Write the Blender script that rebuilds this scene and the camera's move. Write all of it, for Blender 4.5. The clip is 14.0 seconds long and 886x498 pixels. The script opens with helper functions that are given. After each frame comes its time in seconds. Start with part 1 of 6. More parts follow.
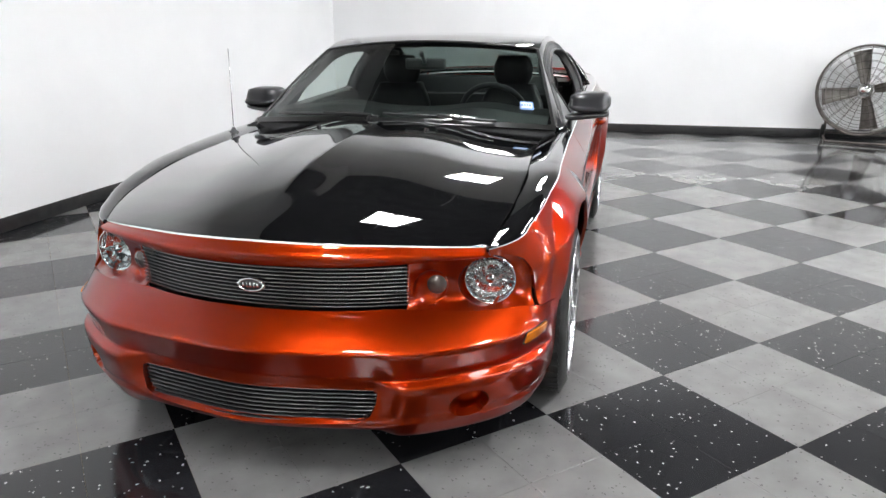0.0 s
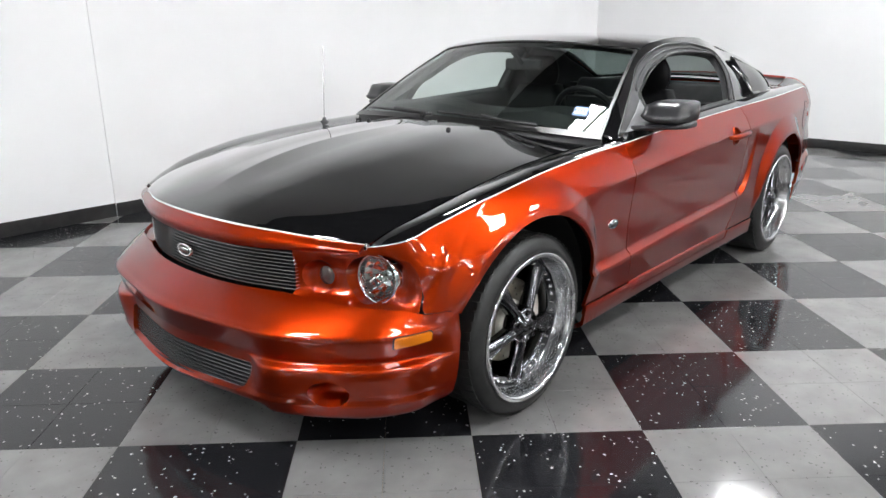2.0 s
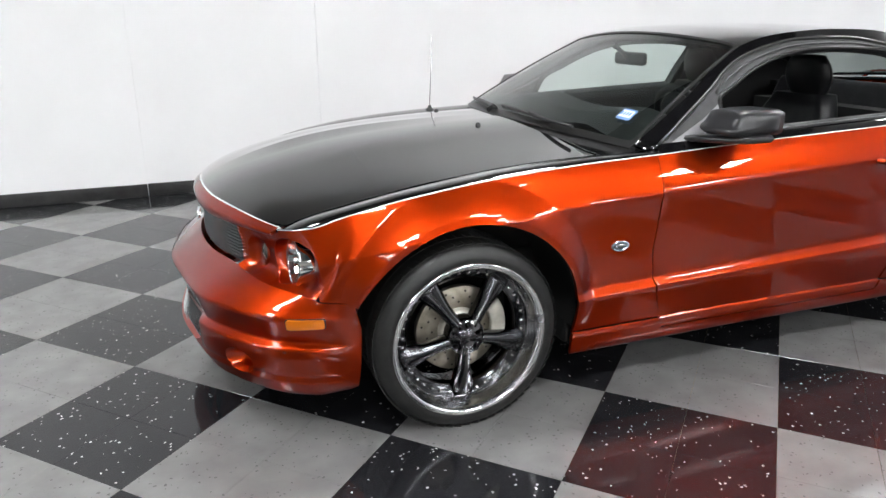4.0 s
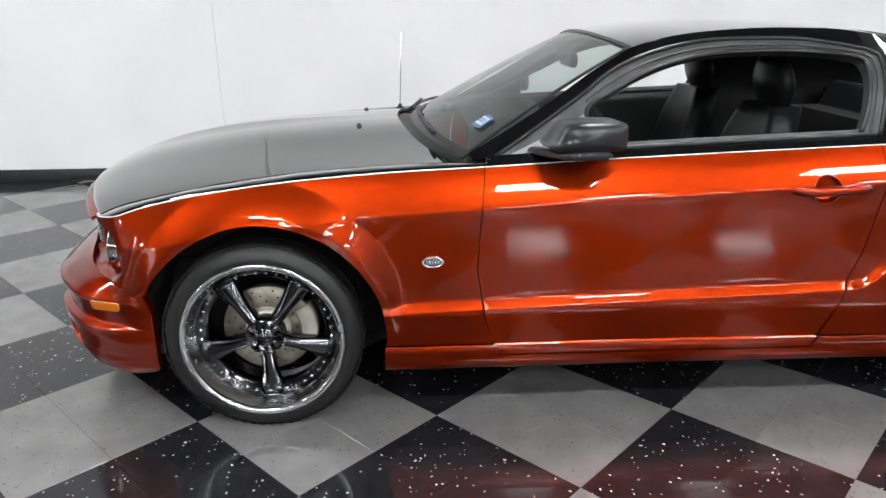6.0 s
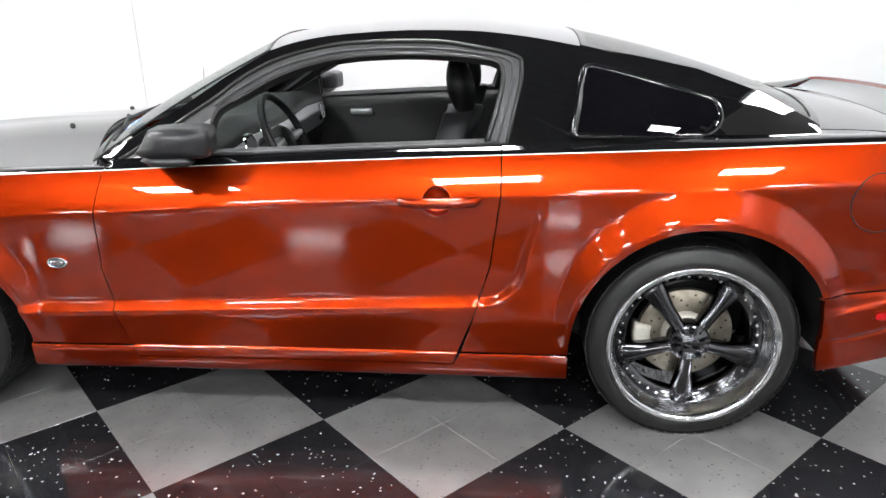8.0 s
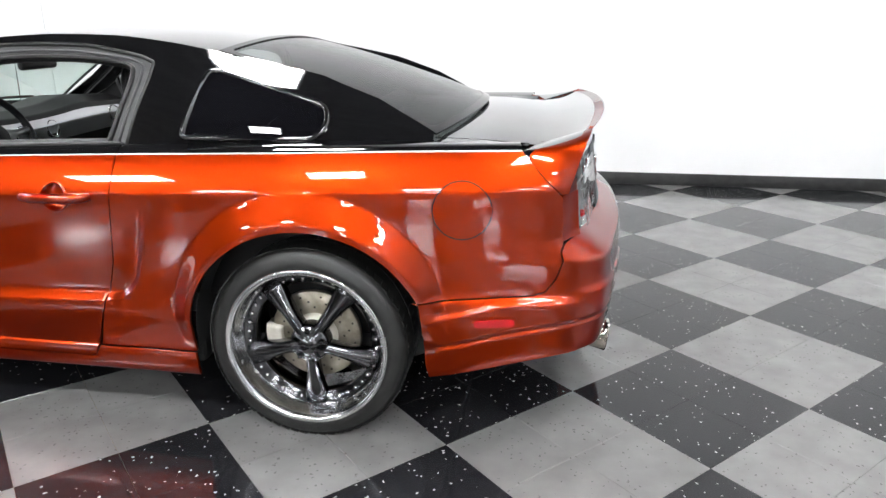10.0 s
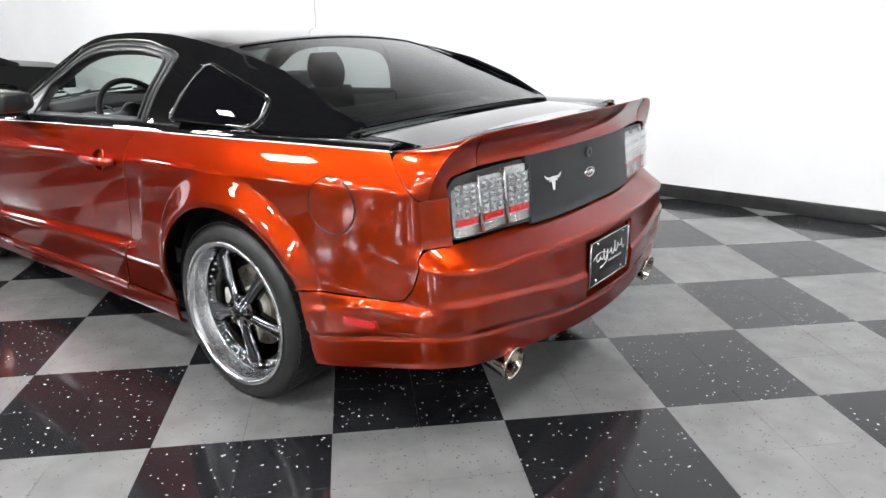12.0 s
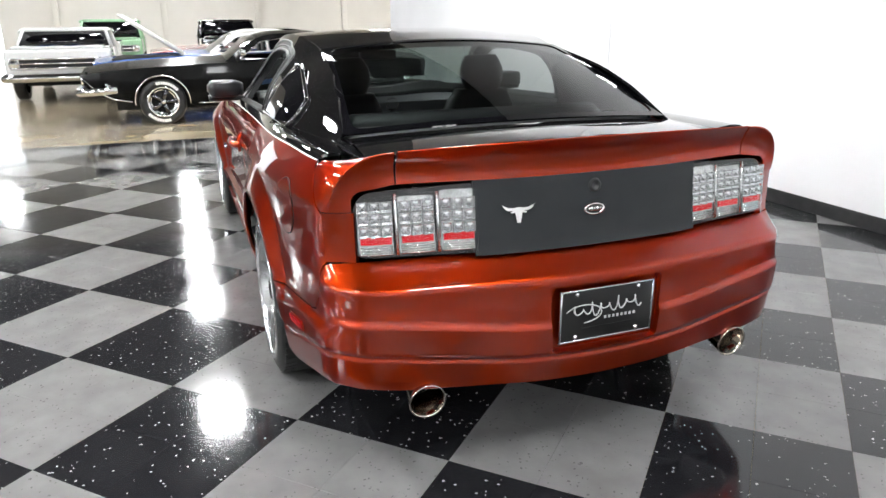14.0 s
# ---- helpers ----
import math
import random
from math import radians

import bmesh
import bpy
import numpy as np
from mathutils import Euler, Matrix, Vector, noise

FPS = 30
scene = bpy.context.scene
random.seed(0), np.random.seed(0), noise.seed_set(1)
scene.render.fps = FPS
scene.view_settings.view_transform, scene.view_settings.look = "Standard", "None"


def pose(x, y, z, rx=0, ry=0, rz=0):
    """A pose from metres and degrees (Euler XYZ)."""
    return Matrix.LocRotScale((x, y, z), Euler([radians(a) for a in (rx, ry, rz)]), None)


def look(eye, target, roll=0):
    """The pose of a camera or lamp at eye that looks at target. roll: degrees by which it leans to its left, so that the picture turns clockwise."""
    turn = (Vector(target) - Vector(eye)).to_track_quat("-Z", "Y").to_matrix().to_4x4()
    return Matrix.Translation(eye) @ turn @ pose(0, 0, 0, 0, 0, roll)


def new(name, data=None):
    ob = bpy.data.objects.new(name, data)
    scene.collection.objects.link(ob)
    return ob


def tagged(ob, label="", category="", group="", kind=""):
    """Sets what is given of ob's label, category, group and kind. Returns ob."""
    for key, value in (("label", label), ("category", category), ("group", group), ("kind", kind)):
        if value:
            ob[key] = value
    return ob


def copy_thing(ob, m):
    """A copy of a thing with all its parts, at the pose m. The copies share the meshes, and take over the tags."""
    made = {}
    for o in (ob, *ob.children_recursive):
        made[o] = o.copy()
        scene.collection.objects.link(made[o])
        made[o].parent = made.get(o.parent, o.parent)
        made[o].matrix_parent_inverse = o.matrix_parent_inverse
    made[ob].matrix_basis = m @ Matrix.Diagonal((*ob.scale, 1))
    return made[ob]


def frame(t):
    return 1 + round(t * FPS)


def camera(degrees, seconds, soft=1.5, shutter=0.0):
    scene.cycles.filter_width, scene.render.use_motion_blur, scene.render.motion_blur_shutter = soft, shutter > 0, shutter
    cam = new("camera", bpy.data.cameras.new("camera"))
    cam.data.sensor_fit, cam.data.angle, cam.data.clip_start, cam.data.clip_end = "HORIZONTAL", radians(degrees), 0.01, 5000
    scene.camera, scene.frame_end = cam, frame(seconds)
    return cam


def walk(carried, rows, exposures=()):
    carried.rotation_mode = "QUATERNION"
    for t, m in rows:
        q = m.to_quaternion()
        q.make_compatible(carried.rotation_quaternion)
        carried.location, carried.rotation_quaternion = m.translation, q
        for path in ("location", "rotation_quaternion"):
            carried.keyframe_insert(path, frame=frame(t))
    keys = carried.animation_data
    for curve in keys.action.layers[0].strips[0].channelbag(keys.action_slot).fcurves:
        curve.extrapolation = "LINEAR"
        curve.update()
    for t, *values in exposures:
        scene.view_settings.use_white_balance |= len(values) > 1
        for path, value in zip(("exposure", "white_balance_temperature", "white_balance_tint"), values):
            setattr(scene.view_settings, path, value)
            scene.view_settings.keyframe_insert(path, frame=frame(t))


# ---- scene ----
import itertools
from mathutils import geometry

cam = camera(64.6, 14.0)
PATH = [
    (0, (-2.626, -1.066, 1.377), (-0.778, -0.593, 0.777), -0.3),
    (0.5, (-2.518, -1.384, 1.374), (-0.746, -0.678, 0.773), -0.2),
    (1, (-2.366, -1.685, 1.365), (-0.676, -0.798, 0.766), -0.3),
    (1.5, (-2.193, -1.977, 1.36), (-0.615, -0.9, 0.766), -0.3),
    (2, (-1.976, -2.228, 1.353), (-0.547, -0.959, 0.765), -0.2),
    (2.5, (-1.732, -2.444, 1.348), (-0.452, -1.022, 0.765), -0.1),
    (3, (-1.485, -2.63, 1.347), (-0.403, -1.054, 0.759), -0.2),
    (3.2, (-1.368, -2.7, 1.35), (-0.364, -1.075, 0.757), -0.2),
    (5.3, (0.012, -3.068, 1.398), (0.179, -1.18, 0.76), -0.7),
    (5.5, (0.149, -3.081, 1.387), (0.267, -1.187, 0.755), -0.8),
    (6, (0.505, -3.098, 1.386), (0.584, -1.204, 0.749), -0.5),
    (6.5, (0.9, -3.091, 1.4), (0.896, -1.2, 0.749), -0.2),
    (7, (1.265, -3.095, 1.388), (1.175, -1.201, 0.752), 0.2),
    (7.5, (1.682, -3.054, 1.408), (1.559, -1.168, 0.753), -0.4),
    (8, (2.061, -3.026, 1.415), (1.899, -1.146, 0.752), -1.0),
    (8.5, (2.396, -3.014, 1.402), (2.222, -1.13, 0.755), -1.1),
    (9, (2.739, -2.982, 1.392), (2.6, -1.092, 0.755), -0.8),
    (9.2, (2.877, -2.979, 1.391), (2.735, -1.088, 0.756), -0.7),
    (11.3, (4.343, -2.634, 1.36), (3.519, -0.92, 0.743), -0.4),
    (11.5, (4.46, -2.56, 1.356), (3.541, -0.893, 0.742), -0.5),
    (12, (4.752, -2.359, 1.356), (3.603, -0.841, 0.744), -0.5),
    (12.5, (4.999, -2.114, 1.356), (3.64, -0.78, 0.744), -0.2),
    (13, (5.19, -1.829, 1.365), (3.671, -0.685, 0.748), 0.0),
    (13.5, (5.354, -1.53, 1.375), (3.672, -0.638, 0.76), -0.2),
    (14, (5.456, -1.183, 1.392), (3.676, -0.517, 0.771), -0.4),
]
walk(cam, [(t, look(eye, target, roll)) for t, eye, target, roll in PATH],
     [(0, 0.18), (3, 0.10), (5.5, 0.03), (6, -0.03), (7, 0.16), (7.5, 0.25), (9, 0.47), (12, 0.47), (14, 0.52)])

# ---- world and lights ----
world = bpy.data.worlds.new("world")
scene.world = world
world.use_nodes = True
wn = world.node_tree.nodes
wn["Background"].inputs["Color"].default_value = (0.75, 0.85, 1.0, 1)
wn["Background"].inputs["Strength"].default_value = 0.05
scene.view_settings.exposure = 0.0

CEILING = 4.4     # height of the lamps
DECK = 7.0        # underside of the roof deck

# ---- materials ----
def mat(name, color, rough=0.5, metal=0.0, coat=0.0, coat_rough=0.03, spec=0.5):
    m = bpy.data.materials.new(name)
    m.use_nodes = True
    b = m.node_tree.nodes["Principled BSDF"]
    b.inputs["Base Color"].default_value = (*color, 1)
    b.inputs["Roughness"].default_value = rough
    b.inputs["Metallic"].default_value = metal
    b.inputs["Coat Weight"].default_value = coat
    b.inputs["Coat Roughness"].default_value = coat_rough
    b.inputs["Specular IOR Level"].default_value = spec
    return m


def node(m, kind, **values):
    n = m.node_tree.nodes.new(kind)
    for key, value in values.items():
        n.inputs[key.replace("_", " ")].default_value = value
    return n


def join(m, a, b):
    m.node_tree.links.new(a, b)


def bsdf(m):
    return m.node_tree.nodes["Principled BSDF"]


def grain(m, scale, low, high, socket="Base Color", detail=4.0, distort=0.0):
    """Vary a socket of the material by noise between two values or colours."""
    co = m.node_tree.nodes.new("ShaderNodeTexCoord")
    n = node(m, "ShaderNodeTexNoise", Scale=scale, Detail=detail, Distortion=distort)
    join(m, co.outputs["Object"], n.inputs["Vector"])
    r = m.node_tree.nodes.new("ShaderNodeValToRGB")
    r.color_ramp.elements[0].position, r.color_ramp.elements[1].position = 0.32, 0.68
    as_rgb = lambda c: (*c, 1) if isinstance(c, tuple) else (c, c, c, 1)
    r.color_ramp.elements[0].color, r.color_ramp.elements[1].color = as_rgb(low), as_rgb(high)
    join(m, n.outputs["Fac"], r.inputs["Fac"])
    join(m, r.outputs["Color"], bsdf(m).inputs[socket])
    return m


def bump(m, scale, strength, distance=0.002, detail=3.0):
    co = m.node_tree.nodes.new("ShaderNodeTexCoord")
    n = node(m, "ShaderNodeTexNoise", Scale=scale, Detail=detail)
    join(m, co.outputs["Object"], n.inputs["Vector"])
    b = node(m, "ShaderNodeBump", Strength=strength, Distance=distance)
    join(m, n.outputs["Fac"], b.inputs["Height"])
    join(m, b.outputs["Normal"], bsdf(m).inputs["Normal"])
    return m


def glow(name, color, strength):
    m = mat(name, color)
    bsdf(m).inputs["Emission Color"].default_value = (*color, 1)
    bsdf(m).inputs["Emission Strength"].default_value = strength
    return m


def glass(name, tint, rough=0.0, facing=0.05):
    """Clear tinted sheet: mostly see-through, with a sharp surface gloss."""
    m = bpy.data.materials.new(name)
    m.use_nodes = True
    t = m.node_tree
    t.nodes.clear()
    out = t.nodes.new("ShaderNodeOutputMaterial")
    mix = t.nodes.new("ShaderNodeMixShader")
    clear = t.nodes.new("ShaderNodeBsdfTransparent")
    clear.inputs["Color"].default_value = (*tint, 1)
    gloss = t.nodes.new("ShaderNodeBsdfGlossy")
    gloss.inputs["Roughness"].default_value = rough
    weight = t.nodes.new("ShaderNodeLayerWeight")
    weight.inputs["Blend"].default_value = 0.5
    power = t.nodes.new("ShaderNodeMath")
    power.operation = "POWER"
    power.inputs[1].default_value = 4.5
    scale = t.nodes.new("ShaderNodeMath")
    scale.operation = "MULTIPLY_ADD"
    scale.inputs[1].default_value, scale.inputs[2].default_value = 0.9, facing
    t.links.new(weight.outputs["Facing"], power.inputs[0])
    t.links.new(power.outputs[0], scale.inputs[0])
    t.links.new(scale.outputs[0], mix.inputs["Fac"])
    t.links.new(clear.outputs["BSDF"], mix.inputs[1])
    t.links.new(gloss.outputs["BSDF"], mix.inputs[2])
    t.links.new(mix.outputs["Shader"], out.inputs["Surface"])
    return m


ORANGE = mat("candy orange paint", (0.365, 0.0275, 0.0022), 0.35, 0.92, 1.0, 0.01, 0.5)
bsdf(ORANGE).inputs["Specular Tint"].default_value = (0.14, 0.010, 0.002, 1)
BLACK = mat("black gloss paint", (0.004, 0.004, 0.0045), 0.035, 0.0, 1.0, spec=0.4)
bsdf(BLACK).inputs["Coat IOR"].default_value = 1.65
STRIPE = mat("white pinstripe", (0.75, 0.74, 0.72), 0.35)
DARK = mat("black underside", (0.008, 0.008, 0.008), 0.8)
RUBBER = bump(grain(mat("tyre rubber", (0.010, 0.010, 0.010), 0.46), 30, (0.007, 0.007, 0.007), (0.014, 0.014, 0.0135)), 400, 0.15)
SEAL = bump(grain(mat("grey rubber window seal", (0.05, 0.05, 0.052), 0.42), 14, (0.036, 0.036, 0.038), (0.062, 0.062, 0.064)), 250, 0.1)
SAIL = bump(mat("pale grey plastic", (0.26, 0.26, 0.265), 0.34), 300, 0.06)
SEALDARK = bump(mat("black rubber bead", (0.008, 0.008, 0.008), 0.3), 200, 0.05)
PLASTIC = bump(mat("black textured plastic", (0.022, 0.022, 0.023), 0.42), 500, 0.2)
MIRROR_SHELL = bump(mat("satin charcoal plastic", (0.018, 0.018, 0.02), 0.28), 300, 0.05)
MATTE = bump(grain(mat("satin black panel", (0.016, 0.018, 0.020), 0.44, spec=0.3), 9, (0.014, 0.016, 0.018), (0.019, 0.021, 0.023)), 260, 0.06)
CHROME = grain(mat("polished chrome", (0.82, 0.82, 0.82), 0.08, 1.0), 12, 0.05, 0.14, "Roughness")
TIPCHROME = grain(mat("heat-tinted chrome", (0.46, 0.41, 0.36), 0.1, 1.0), 12, 0.06, 0.16, "Roughness")
RIMPOLISH = grain(mat("polished rim alloy", (0.68, 0.68, 0.69), 0.22, 1.0), 12, 0.17, 0.28, "Roughness")
BLACKCHROME = grain(mat("black chrome", (0.105, 0.105, 0.11), 0.14, 1.0), 15, 0.08, 0.2, "Roughness")
STEEL = grain(mat("brake steel", (0.3, 0.27, 0.22), 0.38, 0.85), 25, (0.20, 0.175, 0.135), (0.34, 0.31, 0.26))
CALIPER = grain(mat("pale caliper metal", (0.55, 0.53, 0.47), 0.45, 0.3), 20, (0.42, 0.40, 0.34), (0.6, 0.58, 0.52))
BILLET = mat("brushed billet aluminium", (0.66, 0.66, 0.66), 0.24, 1.0)
LEATHER = bump(grain(mat("black leather", (0.006, 0.006, 0.007), 0.42, spec=0.28), 18, (0.005, 0.005, 0.006), (0.011, 0.011, 0.012)), 220, 0.25)
TRIM = bump(mat("dark cabin trim", (0.0055, 0.0055, 0.006), 0.5, spec=0.35), 300, 0.15)
SILVER = mat("silver cabin trim", (0.62, 0.63, 0.65), 0.3, 0.8)
AMBER = mat("amber lens", (0.74, 0.19, 0.007), 0.12, 0.0, 1.0)
REDLENS = mat("red lens", (0.50, 0.006, 0.010), 0.16, 0.0, 0.4)
MARKRED = mat("dark red lens", (0.46, 0.006, 0.008), 0.14, 0.0, 0.6)
# brown-black mottle for the inside of the exhaust tips
BOREDARK = grain(mat("sooty exhaust bore", (0.05, 0.042, 0.032), 0.45, 0.6), 40, (0.03, 0.026, 0.02), (0.09, 0.075, 0.055))
CLEARLENS = glass("clear lens", (0.95, 0.96, 0.96), facing=0.02)
GLASS = glass("windscreen glass", (0.62, 0.72, 0.68), facing=0.10)
REARGLASS = glass("tinted rear glass", (0.34, 0.38, 0.37))
SMOKED = mat("smoked black glass", (0.003, 0.003, 0.004), 0.5, 0.0, 1.0, 0.01, spec=0.0)

# ---- building tools ----
def mesh_object(name, bm, material, parent=None, label="", smooth=True):
    me = bpy.data.meshes.new(name)
    bm.normal_update()
    bm.to_mesh(me)
    bm.free()
    for m in (material if isinstance(material, (list, tuple)) else [material]):
        me.materials.append(m)
    if smooth:
        me.shade_smooth()
    ob = new(name, me)
    ob.parent = parent
    if label:
        tagged(ob, label)
    return ob


def part(name, bm, material, parent, label="", smooth=True):
    return mesh_object(name, bm, material, parent, label, smooth)


def empty(name, label, category, at=(0, 0, 0), group="", kind=""):
    ob = new(name)
    ob.empty_display_size = 0.1
    ob.location = at
    return tagged(ob, label, category, group, kind)


def box(bm, x0, x1, y0, y1, z0, z1, bevel=0.0, segments=2):
    m = Matrix.LocRotScale(((x0 + x1) / 2, (y0 + y1) / 2, (z0 + z1) / 2), None, (x1 - x0, y1 - y0, z1 - z0))
    made = bmesh.ops.create_cube(bm, size=1, matrix=m)["verts"]
    if bevel:
        edges = list({e for v in made for e in v.link_edges})
        bmesh.ops.bevel(bm, geom=edges, offset=bevel, segments=segments, profile=0.5, affect="EDGES")
    return bm


def boxed(x0, x1, y0, y1, z0, z1, bevel=0.0, segments=2):
    return box(bmesh.new(), x0, x1, y0, y1, z0, z1, bevel, segments)


def lathe(bm, profile, m=None, steps=48, close=False):
    """Turn a profile of (radius, height) about the local z axis."""
    rings = []
    m = m or Matrix.Identity(4)
    for k in range(steps):
        a = 2 * math.pi * k / steps
        rings.append([bm.verts.new(m @ Vector((r * math.cos(a), r * math.sin(a), h))) for r, h in profile])
    n = len(profile)
    for k in range(steps):
        a, b = rings[k], rings[(k + 1) % steps]
        for i in range(n if close else n - 1):
            j = (i + 1) % n
            quad = [a[i], b[i], b[j], a[j]]
            bm.faces.new(quad)
    return bm


def tube(bm, points, radius, sides=8, closed=False):
    """A round bar along points; radius is a number or one for each point."""
    pts = [Vector(p) for p in points]
    rings = []
    side = None
    for i, p in enumerate(pts):
        if closed:
            d = pts[(i + 1) % len(pts)] - pts[i - 1]
        else:
            d = pts[min(i + 1, len(pts) - 1)] - pts[max(i - 1, 0)]
        d.normalize()
        if side is None:
            side = d.orthogonal().normalized()
        side = (side - d * side.dot(d)).normalized()
        up = d.cross(side)
        r = radius[i] if isinstance(radius, (list, tuple)) else radius
        rings.append([bm.verts.new(p + r * (math.cos(a) * side + math.sin(a) * up)) for a in (2 * math.pi * k / sides for k in range(sides))])
    count = len(rings)
    for i in range(count if closed else count - 1):
        a, b = rings[i], rings[(i + 1) % count]
        for k in range(sides):
            bm.faces.new((a[k], a[(k + 1) % sides], b[(k + 1) % sides], b[k]))
    if not closed:
        bm.faces.new(rings[0][::-1])
        bm.faces.new(rings[-1])
    return bm


def curve(knots):
    """Smooth function through (x, value) knots, flat outside them."""
    xs = [k[0] for k in knots]
    ys = [k[1] for k in knots]
    n = len(xs)
    slopes = [0.0] * n
    steps = [(ys[i + 1] - ys[i]) / (xs[i + 1] - xs[i]) for i in range(n - 1)]
    for i in range(1, n - 1):
        a, b = steps[i - 1], steps[i]
        slopes[i] = 0.0 if a * b <= 0 else 2 * a * b / (a + b)
    slopes[0], slopes[-1] = steps[0], steps[-1]

    def f(x):
        if x <= xs[0]:
            return ys[0]
        if x >= xs[-1]:
            return ys[-1]
        i = 0
        while x > xs[i + 1]:
            i += 1
        h = xs[i + 1] - xs[i]
        t = (x - xs[i]) / h
        return ((1 + 2 * t) * (1 - t) ** 2 * ys[i] + t * (1 - t) ** 2 * h * slopes[i]
                + t * t * (3 - 2 * t) * ys[i + 1] + t * t * (t - 1) * h * slopes[i + 1])
    return f


def step(a, b, x):
    t = min(1.0, max(0.0, (x - a) / (b - a)))
    return t * t * (3 - 2 * t)


def lerp(a, b, t):
    return a + (b - a) * t


def dense(points, h, closed=True):
    out = []
    n = len(points)
    for i in range(n if closed else n - 1):
        a, b = Vector(points[i]), Vector(points[(i + 1) % n])
        k = max(1, int(math.ceil((b - a).length / h)))
        out += [a.lerp(b, j / k) for j in range(k)]
    if not closed:
        out.append(Vector(points[-1]))
    return out


def rounded(points, r, n=5):
    """Round the corners of a polygon; r is a radius or one for each corner."""
    out = []
    c = len(points)
    for i in range(c):
        p, a, b = Vector(points[i]), Vector(points[i - 1]), Vector(points[(i + 1) % c])
        q = r[i] if isinstance(r, (list, tuple)) else r
        da, db = a - p, b - p
        q = min(q, 0.49 * da.length, 0.49 * db.length)
        s, e = p + da.normalized() * q, p + db.normalized() * q
        for k in range(n + 1):
            t = k / n
            out.append((1 - t) ** 2 * s + 2 * t * (1 - t) * p + t * t * e)
    return out


def circle(cx, cz, r, a0=0.0, a1=360.0, n=48):
    full = abs(a1 - a0) >= 359.9
    count = n if full else n + 1
    return [Vector((cx + r * math.cos(radians(a0 + (a1 - a0) * k / n)), cz + r * math.sin(radians(a0 + (a1 - a0) * k / n)))) for k in range(count)]


def within(p, poly):
    x, y = p[0], p[1]
    inside = False
    j = len(poly) - 1
    for i in range(len(poly)):
        xi, yi = poly[i][0], poly[i][1]
        xj, yj = poly[j][0], poly[j][1]
        if (yi > y) != (yj > y) and x < (xj - xi) * (y - yi) / (yj - yi) + xi:
            inside = not inside
        j = i
    return inside


def sheet(loops, fn, h=0.03, rim=0.012, cuts=(), pick=None, middle=(1.4, 0, 0.6), edge=None):
    """A curved panel: the flat region within loops[0] and outside the other loops, carried to space by fn(u, v).
    Its border is turned inwards by rim. cuts: lines that stay edges; pick(u, v) gives a face's material."""
    edge = edge or h
    loops = [dense(l, edge) for l in loops]
    pts, edges = [], []
    for l in loops:
        k = len(pts)
        pts += l
        edges += [(k + i, k + (i + 1) % len(l)) for i in range(len(l))]
    for c in cuts:
        c = dense(c, edge, False)
        k = len(pts)
        pts += c
        edges += [(k + i, k + i + 1) for i in range(len(c) - 1)]
    lined = np.array([(p[0], p[1]) for p in pts])
    u0, v0 = lined.min(0)
    u1, v1 = lined.max(0)
    row = 0
    v = v0 + 0.5 * h
    while v < v1:
        u = u0 + (0.5 if row % 2 else 1.0) * h
        while u < u1:
            if within((u, v), loops[0]) and not any(within((u, v), l) for l in loops[1:]):
                if np.min((lined[:, 0] - u) ** 2 + (lined[:, 1] - v) ** 2) > (0.45 * h) ** 2:
                    pts.append(Vector((u, v)))
            u += h
        v += h * 0.87
        row += 1
    verts, _, faces, *_ = geometry.delaunay_2d_cdt([Vector((p[0], p[1])) for p in pts], edges, [], 0, 1e-6)
    bm = bmesh.new()
    made = [bm.verts.new(fn(p[0], p[1])) for p in verts]
    for f in faces:
        cu = sum(verts[i][0] for i in f) / 3
        cv = sum(verts[i][1] for i in f) / 3
        if within((cu, cv), loops[0]) and not any(within((cu, cv), l) for l in loops[1:]):
            try:
                face = bm.faces.new([made[i] for i in f])
            except ValueError:
                continue
            if pick:
                face.material_index = pick(cu, cv)
    for w in [w for w in bm.verts if not w.link_faces]:
        bm.verts.remove(w)
    bm.normal_update()
    away = sum((f.normal.dot(f.calc_center_median() - Vector(middle)) * f.calc_area() for f in bm.faces))
    if away < 0:
        bmesh.ops.reverse_faces(bm, faces=bm.faces)
        bm.normal_update()
    if rim:
        turn_in(bm, rim)
    return bm


def turn_in(bm, rim):
    border = [e for e in bm.edges if len(e.link_faces) == 1]
    normals = {w: w.normal.copy() for e in border for w in e.verts}
    inner = {w: bm.verts.new(w.co - n * rim) for w, n in normals.items()}
    for e in border:
        f = e.link_faces[0]
        a, b = e.verts
        ring = list(f.verts)
        if ring[(ring.index(a) + 1) % len(ring)] is not b:
            a, b = b, a
        side = bm.faces.new((b, a, inner[a], inner[b]))
        side.material_index = f.material_index
        side.smooth = False
        e.smooth = False
    return bm


def flipped(ob, name=None):
    """The mirror image of a part, on the car's other side."""
    me = ob.data.copy()
    bm = bmesh.new()
    bm.from_mesh(me)
    for w in bm.verts:
        w.co.y = -w.co.y
    bmesh.ops.reverse_faces(bm, faces=bm.faces)
    bm.to_mesh(me)
    bm.free()
    twin = new(name or ob.name.split(".")[0], me)
    twin.parent = ob.parent
    for key in ob.keys():
        twin[key] = ob[key]
    return twin

# ---- the showroom ----
WALL_Y, WALL_X, EDGE_X = 3.18, 7.5, -3.86
CHECK, TURN = 0.6096, radians(-45.55)


def grid_point(i, j):
    """World place of the checker corner (i, j)."""
    c, s = math.cos(TURN), math.sin(TURN)
    x, y = i * CHECK, j * CHECK
    return (c * x - s * y + GX, s * x + c * y + GY)


GX, GY = 0.135, -1.300

